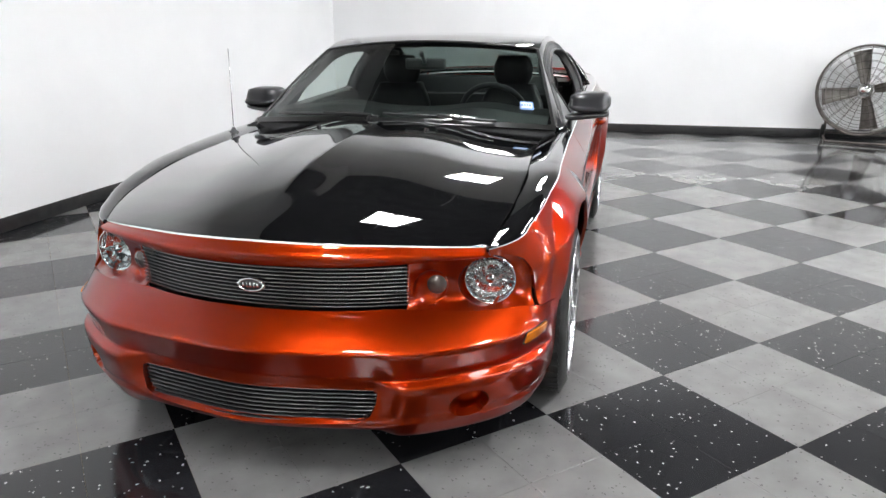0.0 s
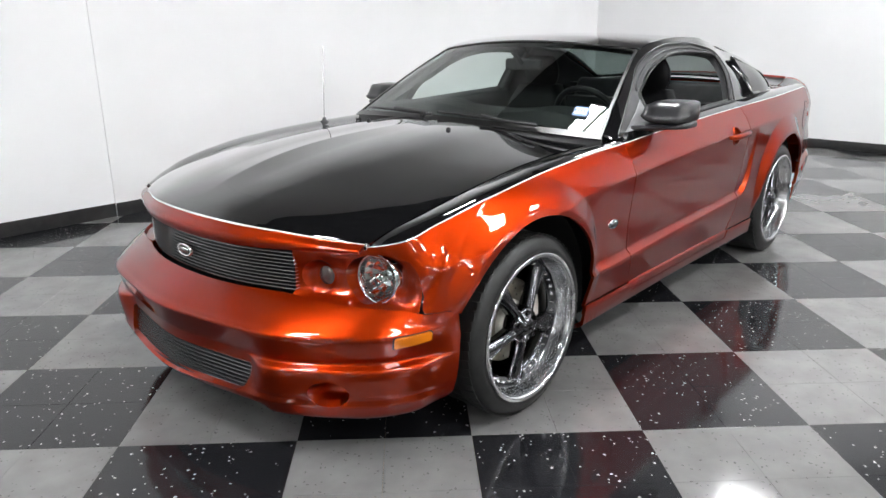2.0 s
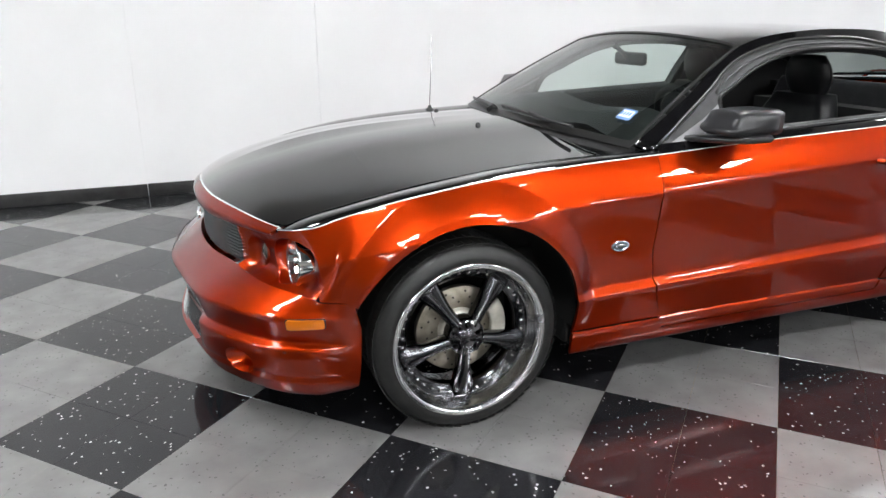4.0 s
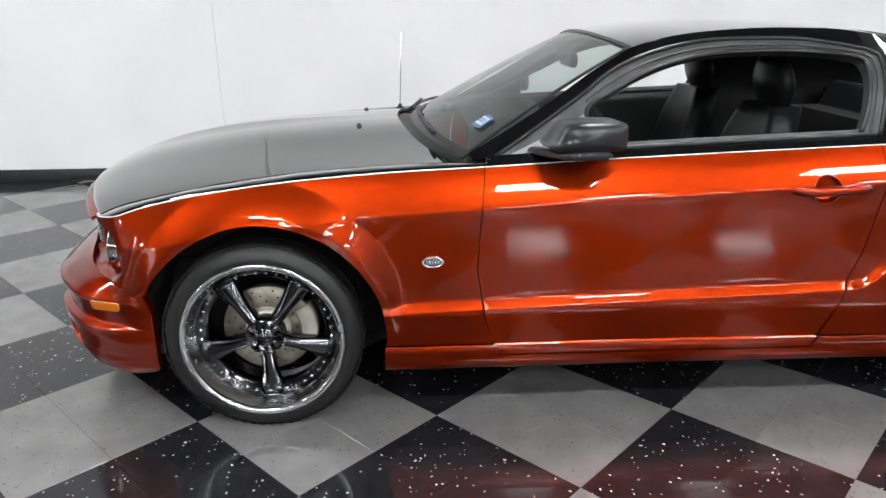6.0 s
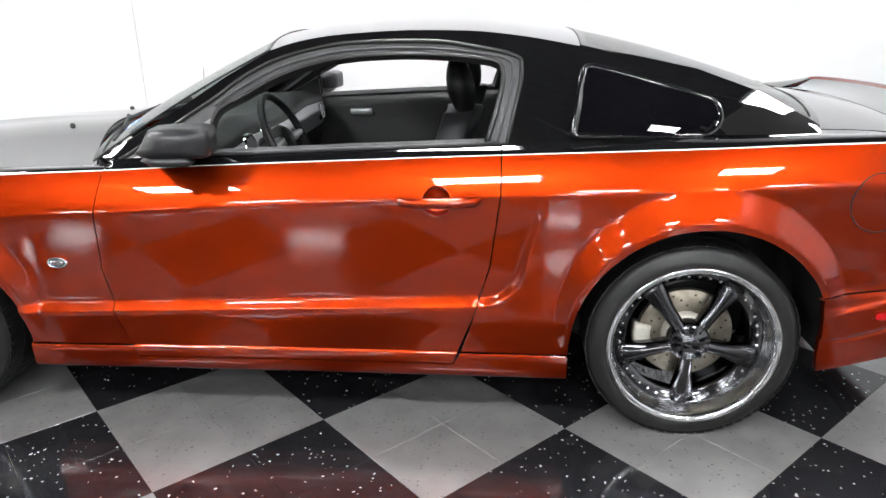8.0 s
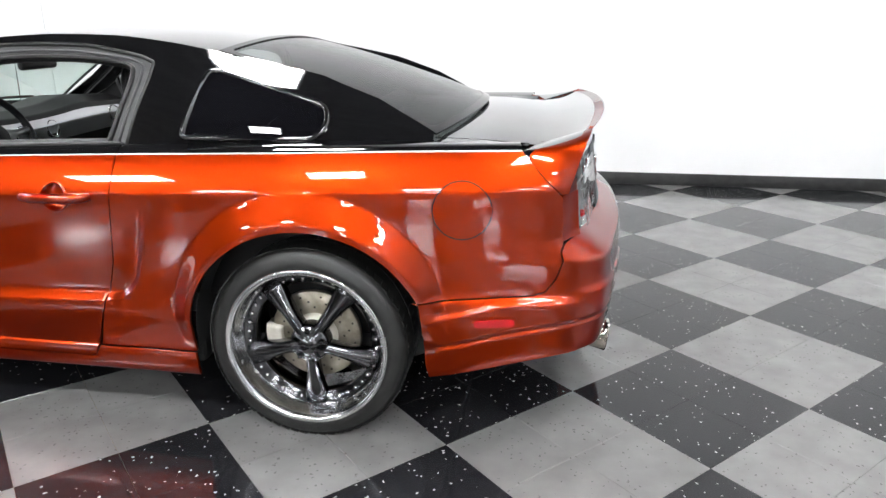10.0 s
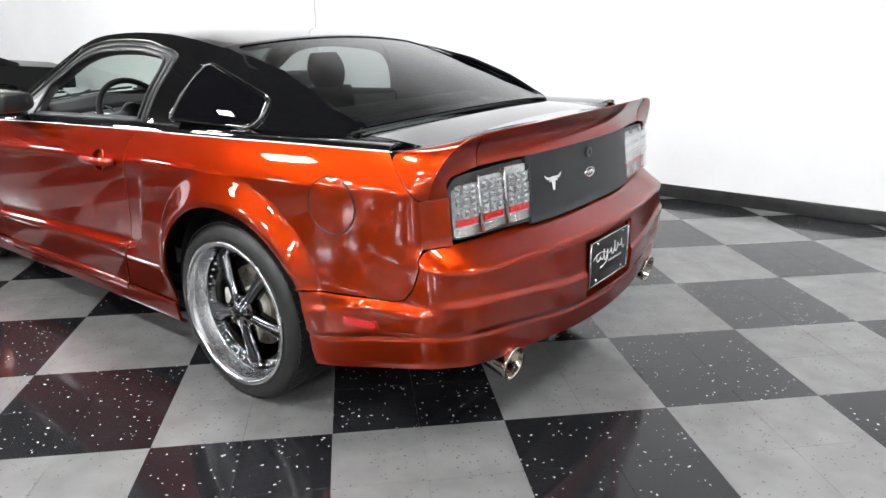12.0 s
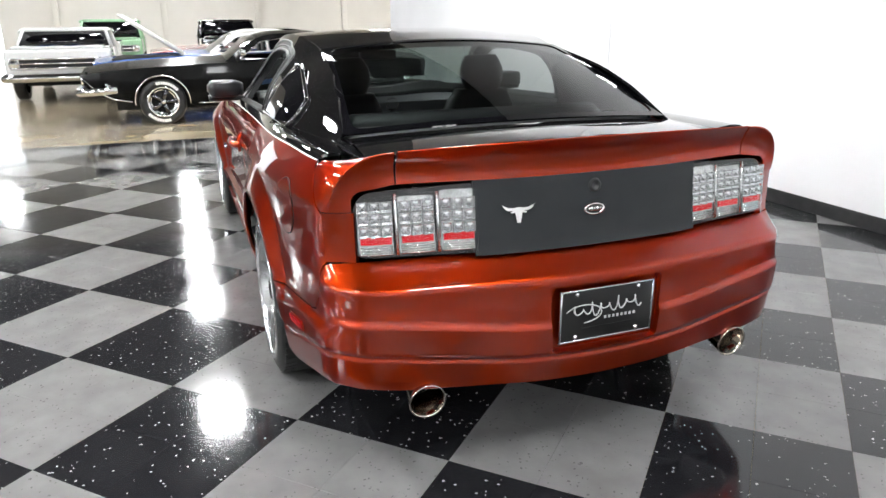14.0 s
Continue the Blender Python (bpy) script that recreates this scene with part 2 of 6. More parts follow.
WHITE = bump(grain(mat("white painted wall", (0.82, 0.82, 0.83), 0.55), 1.3, (0.80, 0.80, 0.81), (0.84, 0.84, 0.85)), 90, 0.08)
COVE = grain(mat("black rubber cove base", (0.02, 0.02, 0.021), 0.3), 14, (0.016, 0.016, 0.017), (0.03, 0.03, 0.03))
CEIL = grain(mat("dark open ceiling", (0.05, 0.05, 0.055), 0.8), 2, (0.04, 0.04, 0.045), (0.07, 0.07, 0.075))
WARM = grain(mat("cream hall wall", (0.78, 0.75, 0.70), 0.6), 0.8, (0.75, 0.72, 0.67), (0.81, 0.78, 0.73))
# grey for the unseen closing walls, chosen to keep reflections dark
GREYWALL = grain(mat("grey hall wall", (0.16, 0.16, 0.165), 0.7), 0.9, (0.14, 0.14, 0.145), (0.19, 0.19, 0.195))
CONCRETE = grain(mat("sealed tan concrete", (0.30, 0.25, 0.17), 0.16), 1.1, (0.25, 0.205, 0.14), (0.36, 0.30, 0.21), detail=8)


def vinyl(name, low, high, fleck, amount):
    m = mat(name, low, 0.13, 0.0, 0.06, 0.06, 0.36)
    t = m.node_tree
    co = t.nodes.new("ShaderNodeTexCoord")
    info = t.nodes.new("ShaderNodeObjectInfo")
    geo = t.nodes.new("ShaderNodeNewGeometry")
    n = node(m, "ShaderNodeTexNoise", Scale=7.0, Detail=8.0)
    join(m, geo.outputs["Position"], n.inputs["Vector"])
    ramp = t.nodes.new("ShaderNodeValToRGB")
    ramp.color_ramp.elements[0].position, ramp.color_ramp.elements[1].position = 0.3, 0.7
    ramp.color_ramp.elements[0].color, ramp.color_ramp.elements[1].color = (*low, 1), (*high, 1)
    join(m, n.outputs["Fac"], ramp.inputs["Fac"])
    # chips of another colour, of uneven size
    warp = node(m, "ShaderNodeTexNoise", Scale=60.0, Detail=2.0)
    join(m, geo.outputs["Position"], warp.inputs["Vector"])
    add = t.nodes.new("ShaderNodeMixRGB")
    add.blend_type = "ADD"
    add.inputs["Fac"].default_value = 0.02
    join(m, geo.outputs["Position"], add.inputs["Color1"])
    join(m, warp.outputs["Color"], add.inputs["Color2"])
    cell = node(m, "ShaderNodeTexVoronoi", Scale=62.0)
    join(m, add.outputs["Color"], cell.inputs["Vector"])
    near = t.nodes.new("ShaderNodeMath")
    near.operation = "LESS_THAN"
    near.inputs[1].default_value = 0.24
    join(m, cell.outputs["Distance"], near.inputs[0])
    sep = t.nodes.new("ShaderNodeSeparateColor")
    join(m, cell.outputs["Color"], sep.inputs["Color"])
    few = t.nodes.new("ShaderNodeMath")
    few.operation = "LESS_THAN"
    few.inputs[1].default_value = amount
    join(m, sep.outputs["Red"], few.inputs[0])
    both = t.nodes.new("ShaderNodeMath")
    both.operation = "MULTIPLY"
    join(m, near.outputs[0], both.inputs[0])
    join(m, few.outputs[0], both.inputs[1])
    mix = t.nodes.new("ShaderNodeMixRGB")
    join(m, both.outputs[0], mix.inputs["Fac"])
    join(m, ramp.outputs["Color"], mix.inputs["Color1"])
    mix.inputs["Color2"].default_value = (*fleck, 1)
    join(m, mix.outputs["Color"], bsdf(m).inputs["Base Color"])
    # wax streaks
    wax = node(m, "ShaderNodeTexNoise", Scale=3.0, Detail=6.0)
    join(m, geo.outputs["Position"], wax.inputs["Vector"])
    rr = t.nodes.new("ShaderNodeMapRange")
    rr.inputs["To Min"].default_value, rr.inputs["To Max"].default_value = 0.05, 0.15
    join(m, wax.outputs["Fac"], rr.inputs["Value"])
    join(m, rr.outputs["Result"], bsdf(m).inputs["Roughness"])
    b = node(m, "ShaderNodeBump", Strength=0.025, Distance=0.002)
    lump = node(m, "ShaderNodeTexNoise", Scale=9.0, Detail=2.0)
    join(m, geo.outputs["Position"], lump.inputs["Vector"])
    join(m, lump.outputs["Fac"], b.inputs["Height"])
    join(m, b.outputs["Normal"], bsdf(m).inputs["Normal"])
    return m


GREY_TILE = vinyl("grey vinyl tile", (0.152, 0.150, 0.148), (0.196, 0.193, 0.190), (0.10, 0.098, 0.096), 0.25)
BLACK_TILE = vinyl("black vinyl tile with white chips", (0.010, 0.010, 0.012), (0.017, 0.017, 0.019), (0.42, 0.41, 0.40), 0.15)


def wall(name, x0, x1, y0, y1, z0, z1, material, label):
    return tagged(mesh_object(name, boxed(x0, x1, y0, y1, z0, z1), material, smooth=False), label, "wall", kind="structure")


wall("wall_north", -9.2, -1.15, WALL_Y, WALL_Y + 0.2, 0, DECK, WHITE, "plain white painted showroom wall")
wall("wall_north_middle", -1.15, 0.3, WALL_Y + 0.012, WALL_Y + 0.2, 0, DECK, WHITE, "white painted showroom wall, set back a little")
wall("wall_north_far", 0.3, WALL_X + 0.2, WALL_Y, WALL_Y + 0.2, 0, DECK, WHITE, "plain white painted showroom wall")
wall("wall_east", WALL_X, WALL_X + 0.2, -5.2, WALL_Y, 0, DECK, WHITE, "plain white painted showroom end wall")
# out of view: added so the car's side reflects something dark
wall("wall_east_side", WALL_X, WALL_X + 0.2, -24, -5.2, 0, DECK, GREYWALL, "plain grey end wall of the aisle")

slab = boxed(-46, 12, -26, 14, -0.3, -0.005)
tagged(mesh_object("ground", slab, CONCRETE, smooth=False), "glossy sealed tan concrete hall floor", "floor", kind="structure")


def skirting(name, x0, x1, y0, y1):
    tagged(mesh_object(name, boxed(x0, x1, y0, y1, 0.0, 0.105, 0.004), COVE), "black rubber cove base along the wall", "baseboard", kind="structure")


skirting("baseboard", -9.2, -1.152, WALL_Y - 0.012, WALL_Y - 0.001)
skirting("baseboard", -1.148, 0.298, WALL_Y, WALL_Y + 0.011)
skirting("baseboard", 0.302, WALL_X - 0.014, WALL_Y - 0.012, WALL_Y - 0.001)
skirting("baseboard", WALL_X - 0.012, WALL_X - 0.001, -24, WALL_Y - 0.014)

# the hall beyond: far walls, a wide door open to the day
wall("wall_west", -24.2, -24, -6.6, 12, 0, DECK, WARM, "cream painted far hall wall")
# unseen stretch, made grey so the quarter panel mirrors less light
wall("wall_west_side", -24.2, -24, -24, -9.8, 0, DECK, GREYWALL, "plain grey far hall wall")
wall("wall_west_head", -24.2, -24, -9.8, -6.6, 3.6, DECK, WARM, "cream wall above the wide hall door")
# never in view: closes the hall and keeps side reflections dim
wall("wall_south", -24, WALL_X + 0.2, -24.2, -24, 0, DECK, GREYWALL, "plain grey hall wall")
wall("wall_hall_end", -24, -9.2, 9.0, 9.2, 0, DECK, WARM, "cream painted hall wall")
wall("wall_hall_return", -9.4, -9.2, WALL_Y + .2, 9.0, 0, DECK, WARM, "cream painted return wall")
day = boxed(-26.1, -26, -15, -3, -.5, 5)
tagged(mesh_object("backdrop", day, glow("bright day outside", (0.9, 0.95, 1.0), 2), smooth=False), "bright hazy daylight outside the door", "backdrop", kind="structure")
for y in (-4.8, -1.2, 2.2, 5.6):
    tagged(mesh_object("column", boxed(-23.99, -23.8, y - .1, y + .1, 0, DECK, .01), WARM), "cream steel wall column", "column", kind="structure")

# ceiling deck
tagged(mesh_object("ceiling", boxed(-46, 12, -26, 14, DECK, DECK + .2), CEIL, smooth=False), "dark open metal deck ceiling", "ceiling", kind="structure")

# ---- the two-tone coupe: its body surfaces ----
# plan outlines of one half, nose to tail: bumper level and upper body level, point by point alike
LOW = [(-.945, 0), (-.915, .25), (-.858, .50), (-.765, .66), (-.66, .78), (-.54, .85), (-.40, .885), (-.2, .905), (0, .915), (.45, .915),
       (1.2, .912), (2.0, .917), (2.7, .925), (3.1, .900), (3.4, .863), (3.565, .830), (3.66, .745), (3.71, .50), (3.745, .25), (3.755, 0)]
HIGH = [(-.825, 0), (-.80, .25), (-.725, .47), (-.655, .62), (-.575, .742), (-.492, .832), (-.375, .873), (-.2, .898), (0, .911), (.45, .915),
        (1.2, .912), (2.0, .917), (2.7, .925), (3.1, .899), (3.39, .861), (3.515, .825), (3.572, .742), (3.60, .55), (3.64, .28), (3.65, 0)]


def along(points, s):
    """Point and outward normal of an outline at index s."""
    n = len(points) - 1
    s = min(max(s, 0.0), float(n))
    i = min(int(s), n - 1)
    t = s - i

    def at(k):
        if k < 0:
            x, y = points[-k]
            return Vector((x, -y))
        if k > n:
            x, y = points[2 * n - k]
            return Vector((x, -y))
        return Vector(points[k])
    p0, p1, p2, p3 = at(i - 1), at(i), at(i + 1), at(i + 2)
    d = (p2 - p1).length
    m1 = (p2 - p0) * (d / max(1e-6, (p1 - p0).length + d))
    m2 = (p3 - p1) * (d / max(1e-6, (p3 - p2).length + d))
    p = (2 * t ** 3 - 3 * t * t + 1) * p1 + (t ** 3 - 2 * t * t + t) * m1 + (3 * t * t - 2 * t ** 3) * p2 + (t ** 3 - t * t) * m2
    g = (6 * t * t - 6 * t) * p1 + (3 * t * t - 4 * t + 1) * m1 + (6 * t - 6 * t * t) * p2 + (3 * t * t - 2 * t) * m2
    g.normalize()
    return p, Vector((-g.y, g.x))


SAMPLES = [i * 19 / 760 for i in range(761)]


def table(points):
    at = [along(points, s)[0] for s in SAMPLES]
    arc = [0.0]
    for a, b in zip(at, at[1:]):
        arc.append(arc[-1] + (b - a).length)
    return [p.x for p in at], [p.y for p in at], arc


LOW_X, LOW_Y, LOW_ARC = table(LOW)
HIGH_X, HIGH_Y, HIGH_ARC = table(HIGH)


def s_low(arc):
    return float(np.interp(arc, LOW_ARC, SAMPLES))


def s_high(arc):
    return float(np.interp(arc, HIGH_ARC, SAMPLES))


def s_of_x(x):
    return float(np.interp(x, HIGH_X, SAMPLES))


def arc_of_x(x):
    return float(np.interp(x, LOW_X, LOW_ARC))


def straight(knots):
    xs, ys = [k[0] for k in knots], [k[1] for k in knots]
    return lambda x: float(np.interp(x, xs, ys))


belt_z = curve([(-.66, .722), (-.61, .730), (-.55, .742), (-.5, .758), (-.4, .788), (-.2, .832), (0, .862), (.44, .896), (.74, .908), (1.12, .926), (2.07, .962), (2.46, .975), (2.95, .990), (3.4, .998)])
nose_in = [straight([(.15, -.13), (.185, -.065), (.215, -.018), (.235, -.006), (.34, -.040), (.38, -.034), (.466, .002), (.474, .002), (.486, -.006), (.6, -.006)]),
           straight([(.15, -.08), (.185, -.03), (.245, -.002), (.254, -.008), (.262, -.002), (.345, .010), (.362, .009), (.368, .003), (.371, -.017), (.376, -.021), (.462, .004), (.470, .003), (.486, -.006), (.6, -.006)])]
tail_in = straight([(.2, -.085), (.25, -.034), (.30, -.016), (.391, -.006), (.397, -.013), (.404, .001), (.49, .006), (.500, .006), (.510, -.002), (.56, -.006), (.62, -.007), (.645, -.006), (.66, -.011), (.672, -.016), (.75, -.02)])
tail_rise = curve([(12, -.04), (13, -.032), (14, .028), (15, .054), (16, .058), (17, .034), (18, .008), (19, 0), (20, 0)])
bumper_end = straight([(.12, -.12), (.165, -.085), (.196, -.036), (.22, -.018), (.27, -.006), (.33, 0), (.9, 0)])
side_in = straight([(.12, -.12), (.165, -.085), (.196, -.036), (.206, -.026), (.282, -.016), (.288, -.017), (.2915, -.024), (.31, -.021), (.42, 0), (.6, 0), (.9, 0)])
top_slope = curve([(-.6, .036), (-.4, .055), (-.2, .061), (.2, .072), (.6, .078), (3.0, .07), (3.4, .055)])
SCOOP_TURN = .10
FRONT_AXLE, REAR_AXLE, HUB_Z = 0.0, 2.70, 0.347


def shoulder_z(x):
    return belt_z(x) - .128 + .012 * step(0, 2.5, x)


def crease_z(x):
    return .42 + .032 * (x - .4)


def scoop_end(z):
    return 2.112 + .27 * (z - .5)


def scoop_deep(x, z):
    """How far a point lies inside the door's hollow, from its rounded lower and rear edge."""
    dx, dz = scoop_end(z) - x, z - crease_z(x)
    if dx < SCOOP_TURN and dz < SCOOP_TURN:
        return SCOOP_TURN - math.hypot(SCOOP_TURN - dx, SCOOP_TURN - dz)
    return min(dx, dz)


def scoop_line(d):
    """The line at depth d inside the hollow's rear corner, then on upwards."""
    r = SCOOP_TURN - d
    spots = [(SCOOP_TURN - r * math.sin(a), SCOOP_TURN - r * math.cos(a)) for a in (radians(90 * k / 12) for k in range(13))]
    spots += [(d, SCOOP_TURN + .17 * k / 8) for k in range(1, 9)]
    line = []
    for dx, dz in spots:
        x, z = 2.1, .55
        for _ in range(8):
            z = crease_z(x) + dz
            x = scoop_end(z) - dx
        line.append((x, z))
    return line


def flare(x, z, s):
    out = 0.0
    for axle, high in ((FRONT_AXLE, .032), (REAR_AXLE, .036)):
        r = math.hypot(x - axle, z - HUB_Z)
        if r < .56:
            outer = .455 + .074 * max(0.0, (z - HUB_Z) / max(.01, r))
            ramp = min(1.0, max(0.0, (outer - r) / (outer - .425)))
            if x < FRONT_AXLE or x > REAR_AXLE:
                ramp *= lerp(.3, 1.0, step(.42, .60, z))
            out += high * (ramp * .85 + .15 * step(0, 1, ramp)) * step(.93, .84, z) * step(.28, .60, z)
    return out


def tail_lift(s, z):
    """The lower tail mouldings rise towards the corner."""
    return tail_rise(s) * step(.68, .56, z)


def inset(s, x, z):
    """How far the surface lies out from its outline at height z."""
    front = step(5.95, 4.95, s)
    rear = lerp(step(14.6, 15.6, s), step(12.55, 12.9, s), step(.55, .515, z))
    zb = belt_z(x)
    zs = shoulder_z(x)
    d = lerp(bumper_end(z), side_in(z), step(6.15, 6.5, s)) * (1 - front) * (1 - rear)
    if front:
        d += front * lerp(nose_in[0](z), nose_in[1](z), step(1.55, 1.95, s))
    if rear:
        d += rear * (tail_in(z - tail_lift(s, z)) + .014 * step(15.6, 14.6, s))
    if z > zs:
        q = min(1.0, (z - zs) / max(.01, zb - zs))
        d -= top_slope(x) * (.7 * q + .3 * q * q) * step(3.6, 5.5, s) * step(15.6, 14.6, s)
    if .3 < x < 2.3 and z < zs + .02:
        zc = crease_z(x)
        low = min(1.0, max(0.0, scoop_deep(x, z) / .024))
        d -= .024 * low * (1 - min(1.0, max(0.0, (z - zc - .022) / (zs - zc - .022)))) * step(.3, .5, x)
    return d + (flare(x, z, s) if 5 < s < 14.5 else 0.0)


def shell(s, z):
    """The body's surface at outline index s and height z, on the y > 0 half."""
    pl, nl = along(LOW, s)
    ph, nh = along(HIGH, s)
    if s < 9.5:
        side = step(4.9, 6.0, s)
        low, high = lerp(.474, .50, side), lerp(.562, .76, side)
        up = min(1.0, max(0.0, (z - low) / (high - low))) ** lerp(1.25, 1.2, side)
    else:
        up = min(1.0, max(0.0, (z - .662) / .062))
    p = pl.lerp(ph, up)
    n = nl.lerp(nh, up).normalized()
    d = inset(s, p.x, z)
    p = p + n * d
    return Vector((p.x, p.y, z))


# hood: rises from the lip, with a spine down its middle and a soft fold near each side
hood_rise = curve([(0, 0), (.04, .16), (.1, .32), (.2, .50), (.4, .745), (.6, .88), (.8, .958), (1, 1)])


def lip_z(y):
    return .770 - .028 * (y / .6) ** 2


def lip_x(y):
    s = float(np.interp(abs(y), HIGH_Y[:200], SAMPLES[:200]))
    return along(HIGH, s)[0].x + .022


def hood_back(y):
    return .44 + .20 * (y / .7) ** 2


hood_crown = curve([(0, .972), (.12, .972), (.22, .967), (.32, .954), (.42, .936), (.5, .923), (.6, .910), (.7, .900), (.8, .892)])


def hood_z(x, y):
    y = abs(y)
    f, b = lip_x(y), hood_back(y)
    u = min(1.05, max(0.0, (x - f) / (b - f)))
    back = hood_crown(y)
    z = lip_z(y) + (back - lip_z(y)) * hood_rise(u)
    z += .012 * step(.04, .3, u) * (1 - step(.4, 1.02, u)) * max(0.0, 1 - y / .13) ** 1.5
    return z


hood_side = curve([(-.66, .672), (-.6, .692), (-.5, .712), (-.35, .731), (-.1, .736), (.12, .722), (.45, .715), (.7, .715)])


base_y = curve([(0, .80), (1.0, .80), (2.2, .80), (2.5, .797), (2.7, .778), (2.9, .738), (3.09, .69), (3.3, .682), (3.6, .682)])


def flank(x, a):
    """Fender, door and quarter surface: a is the height up to the belt line, then goes on inwards over the top."""
    zb = belt_z(x)
    s = s_of_x(x)
    if a <= zb:
        return shell(s, a)
    b = shell(s, zb)
    below = shell(s, zb - .012)
    q = min(1.0, (a - zb) / .12)
    if x < .745:
        end = Vector((x, hood_side(x), hood_z(x, hood_side(x)) - .001))
    else:
        end = Vector((x, base_y(x), zb + lerp(.030, .003, step(2.6, 3.2, x))))
    slope = (b - below).normalized()
    mid = lerp(b.lerp(end, .5), b + slope * (.28 * (end - b).length), (.85 if x < .745 else 1.0) * step(-.66, -.35, x))
    mid.x = x
    return (1 - q) ** 2 * b + 2 * q * (1 - q) * mid + q * q * end


def belt_pick(u, v):
    zb = belt_z(u)
    return 0 if v < zb - .0028 else (1 if v < zb + .0028 else 2)


def arch_cuts(axle):
    return [circle(axle, HUB_Z, r, 8, 172, 44) for r in (.412, .425, .438, .45)] + [[(axle + (.455 + .074 * math.sin(a) - d) * math.cos(a), HUB_Z + (.455 + .074 * math.sin(a) - d) * math.sin(a)) for a in (radians(8 + 164 * k / 44) for k in range(45))] for d in (-.004, .004, .022, .045)]


def wrap_cuts(axle, a0, a1, place):
    """The flare's lines carried on over a bumper's end, on both sides."""
    lines = []
    for d in (-.004, .004, .022, .045):
        for side in (1, -1):
            lines.append([(side * place(axle + (.455 + .074 * max(0, math.sin(a)) - d) * math.cos(a)), HUB_Z + (.455 + .074 * max(0, math.sin(a)) - d) * math.sin(a)) for a in (radians(lerp(a0, a1, k / 12)) for k in range(13))])
    return lines


def belt_cuts(x0, x1, n=60):
    """Lines that follow the body's folds, with even ones between them."""
    xs = [lerp(x0, x1, k / n) for k in range(n + 1)]
    folds = [lambda x: .165, lambda x: .2855, lambda x: .2945, lambda x: crease_z(x) - .003, lambda x: crease_z(x) + .003, lambda x: crease_z(x) + .022,
             lambda x: shoulder_z(x) - .004, lambda x: shoulder_z(x) + .004, lambda x: belt_z(x) - .0028, lambda x: belt_z(x) + .0028, lambda x: belt_z(x) + .12]
    lines = []
    for low, high, count in zip(folds, folds[1:], (4, 3, 7, 1, 1, 20, 1, 8, 1, 6)):
        lines += [[(x, lerp(low(x), high(x), k / count)) for x in xs] for k in range(count)]
    return lines


PAINT = [ORANGE, STRIPE, BLACK]
car = empty("coupe", "orange and black two-tone sports coupe parked on checkered floor", "car")


def both(name, bm, material, label=""):
    """A part of the car on either side."""
    ob = part(name, bm, material, car, label)
    flipped(ob)
    return ob


door_front = [(.741, .95), (.741, .92), (.722, .75), (.712, .57), (.738, .40), (.785, .25)]
door_rear = [(1.905, .25), (1.973, .425), (2.029, .605), (2.062, .85), (2.062, 1.0)]
ARCH = .402

# fenders
arch = circle(FRONT_AXLE, HUB_Z, ARCH, -14, 157, 60)
outline = [(x - .002, z) for x, z in door_front]
outline[0] = (outline[0][0], belt_z(.74) + .12)
outline[1] = (outline[0][0], belt_z(.74))
outline[-1] = (.775, .292)
outline += [(.395, .292)] + arch + [(-.40, .5195), (-.478, .522), (-.488, .535), (-.496, .60), (-.508, .65), (-.527, .680), (-.555, .698), (-.585, .706), (-.604, .708), (-.607, belt_z(-.607))]
outline += [(x, belt_z(x) + .12) for x in (-.607, -.5, -.3, 0, .3, .5)]
both("front_fender", sheet([outline], flank, .4, .013, belt_cuts(-.72, .8) + arch_cuts(FRONT_AXLE), belt_pick, edge=.017), PAINT)

# doors
outline = [(x + .002, z) for x, z in door_front][1:] + [(x - .002, z) for x, z in door_rear[:-1]]
outline = outline + [(2.060, belt_z(2.06) + .115)] + [(x, belt_z(x) + .115) for x in (1.7, 1.4, 1.1, .9)] + [(.743, belt_z(.745) + .115)]
handle_hole = circle(1.862, .826, .048, 0, 360, 36)
door = part("door", sheet([outline, handle_hole], flank, .4, .010, belt_cuts(.6, 2.2) + [scoop_line(d) for d in (-.003, .003, .012, .021, .027)], belt_pick, edge=.017), PAINT, car, "orange door with its window wound down")
door_far = flipped(door)

# quarter panels
def hl(x):
    """Upper outline x at the place where the bumper outline has x."""
    return float(np.interp(np.interp(x, LOW_X, SAMPLES), SAMPLES, HIGH_X))


outline = [(x + .002, z) for x, z in door_rear[1:-1]] + [(2.064, .98), (2.064, belt_z(2.07) + .115)]
outline += [(x, belt_z(x) + .115) for x in (2.3, 2.6, 2.9, 3.1)] + [(3.36, belt_z(3.36) + .115), (3.388, belt_z(3.4) - .002), (3.44, .93), (3.497, .87), (3.508, .86), (3.516, .722), (hl(3.553), .713), (hl(3.5245), .69), (hl(3.4965), .604), (hl(3.465), .561), (hl(3.427), .5488), (3.05, .5268)]
outline += circle(REAR_AXLE, HUB_Z, ARCH + .005, 25, 172, 60) + [(2.29, .33), (2.29, .292), (1.932, .292)]
both("quarter_panel", sheet([outline], flank, .4, .010, belt_cuts(2.0, 3.5) + [scoop_line(d) for d in (-.003, .003, .012, .021, .027)] + arch_cuts(REAR_AXLE), belt_pick, edge=.017), PAINT)

# side skirts
outline = [(.395, .289), (.775, .289), (.787, .246), (1.905, .246), (1.93, .289), (2.288, .289), (2.29, .20), (2.27, .178), (.42, .165), (.39, .20)]
both("side_skirt", sheet([outline], lambda x, z: flank(x, z) + Vector((0, .002, 0)), .03, .012, [[(.38, z), (2.31, z)] for z in (.196, .206, .24, .282)]), ORANGE)


# front bumper
def nose(arc, z):
    return shell(s_low(arc), z)


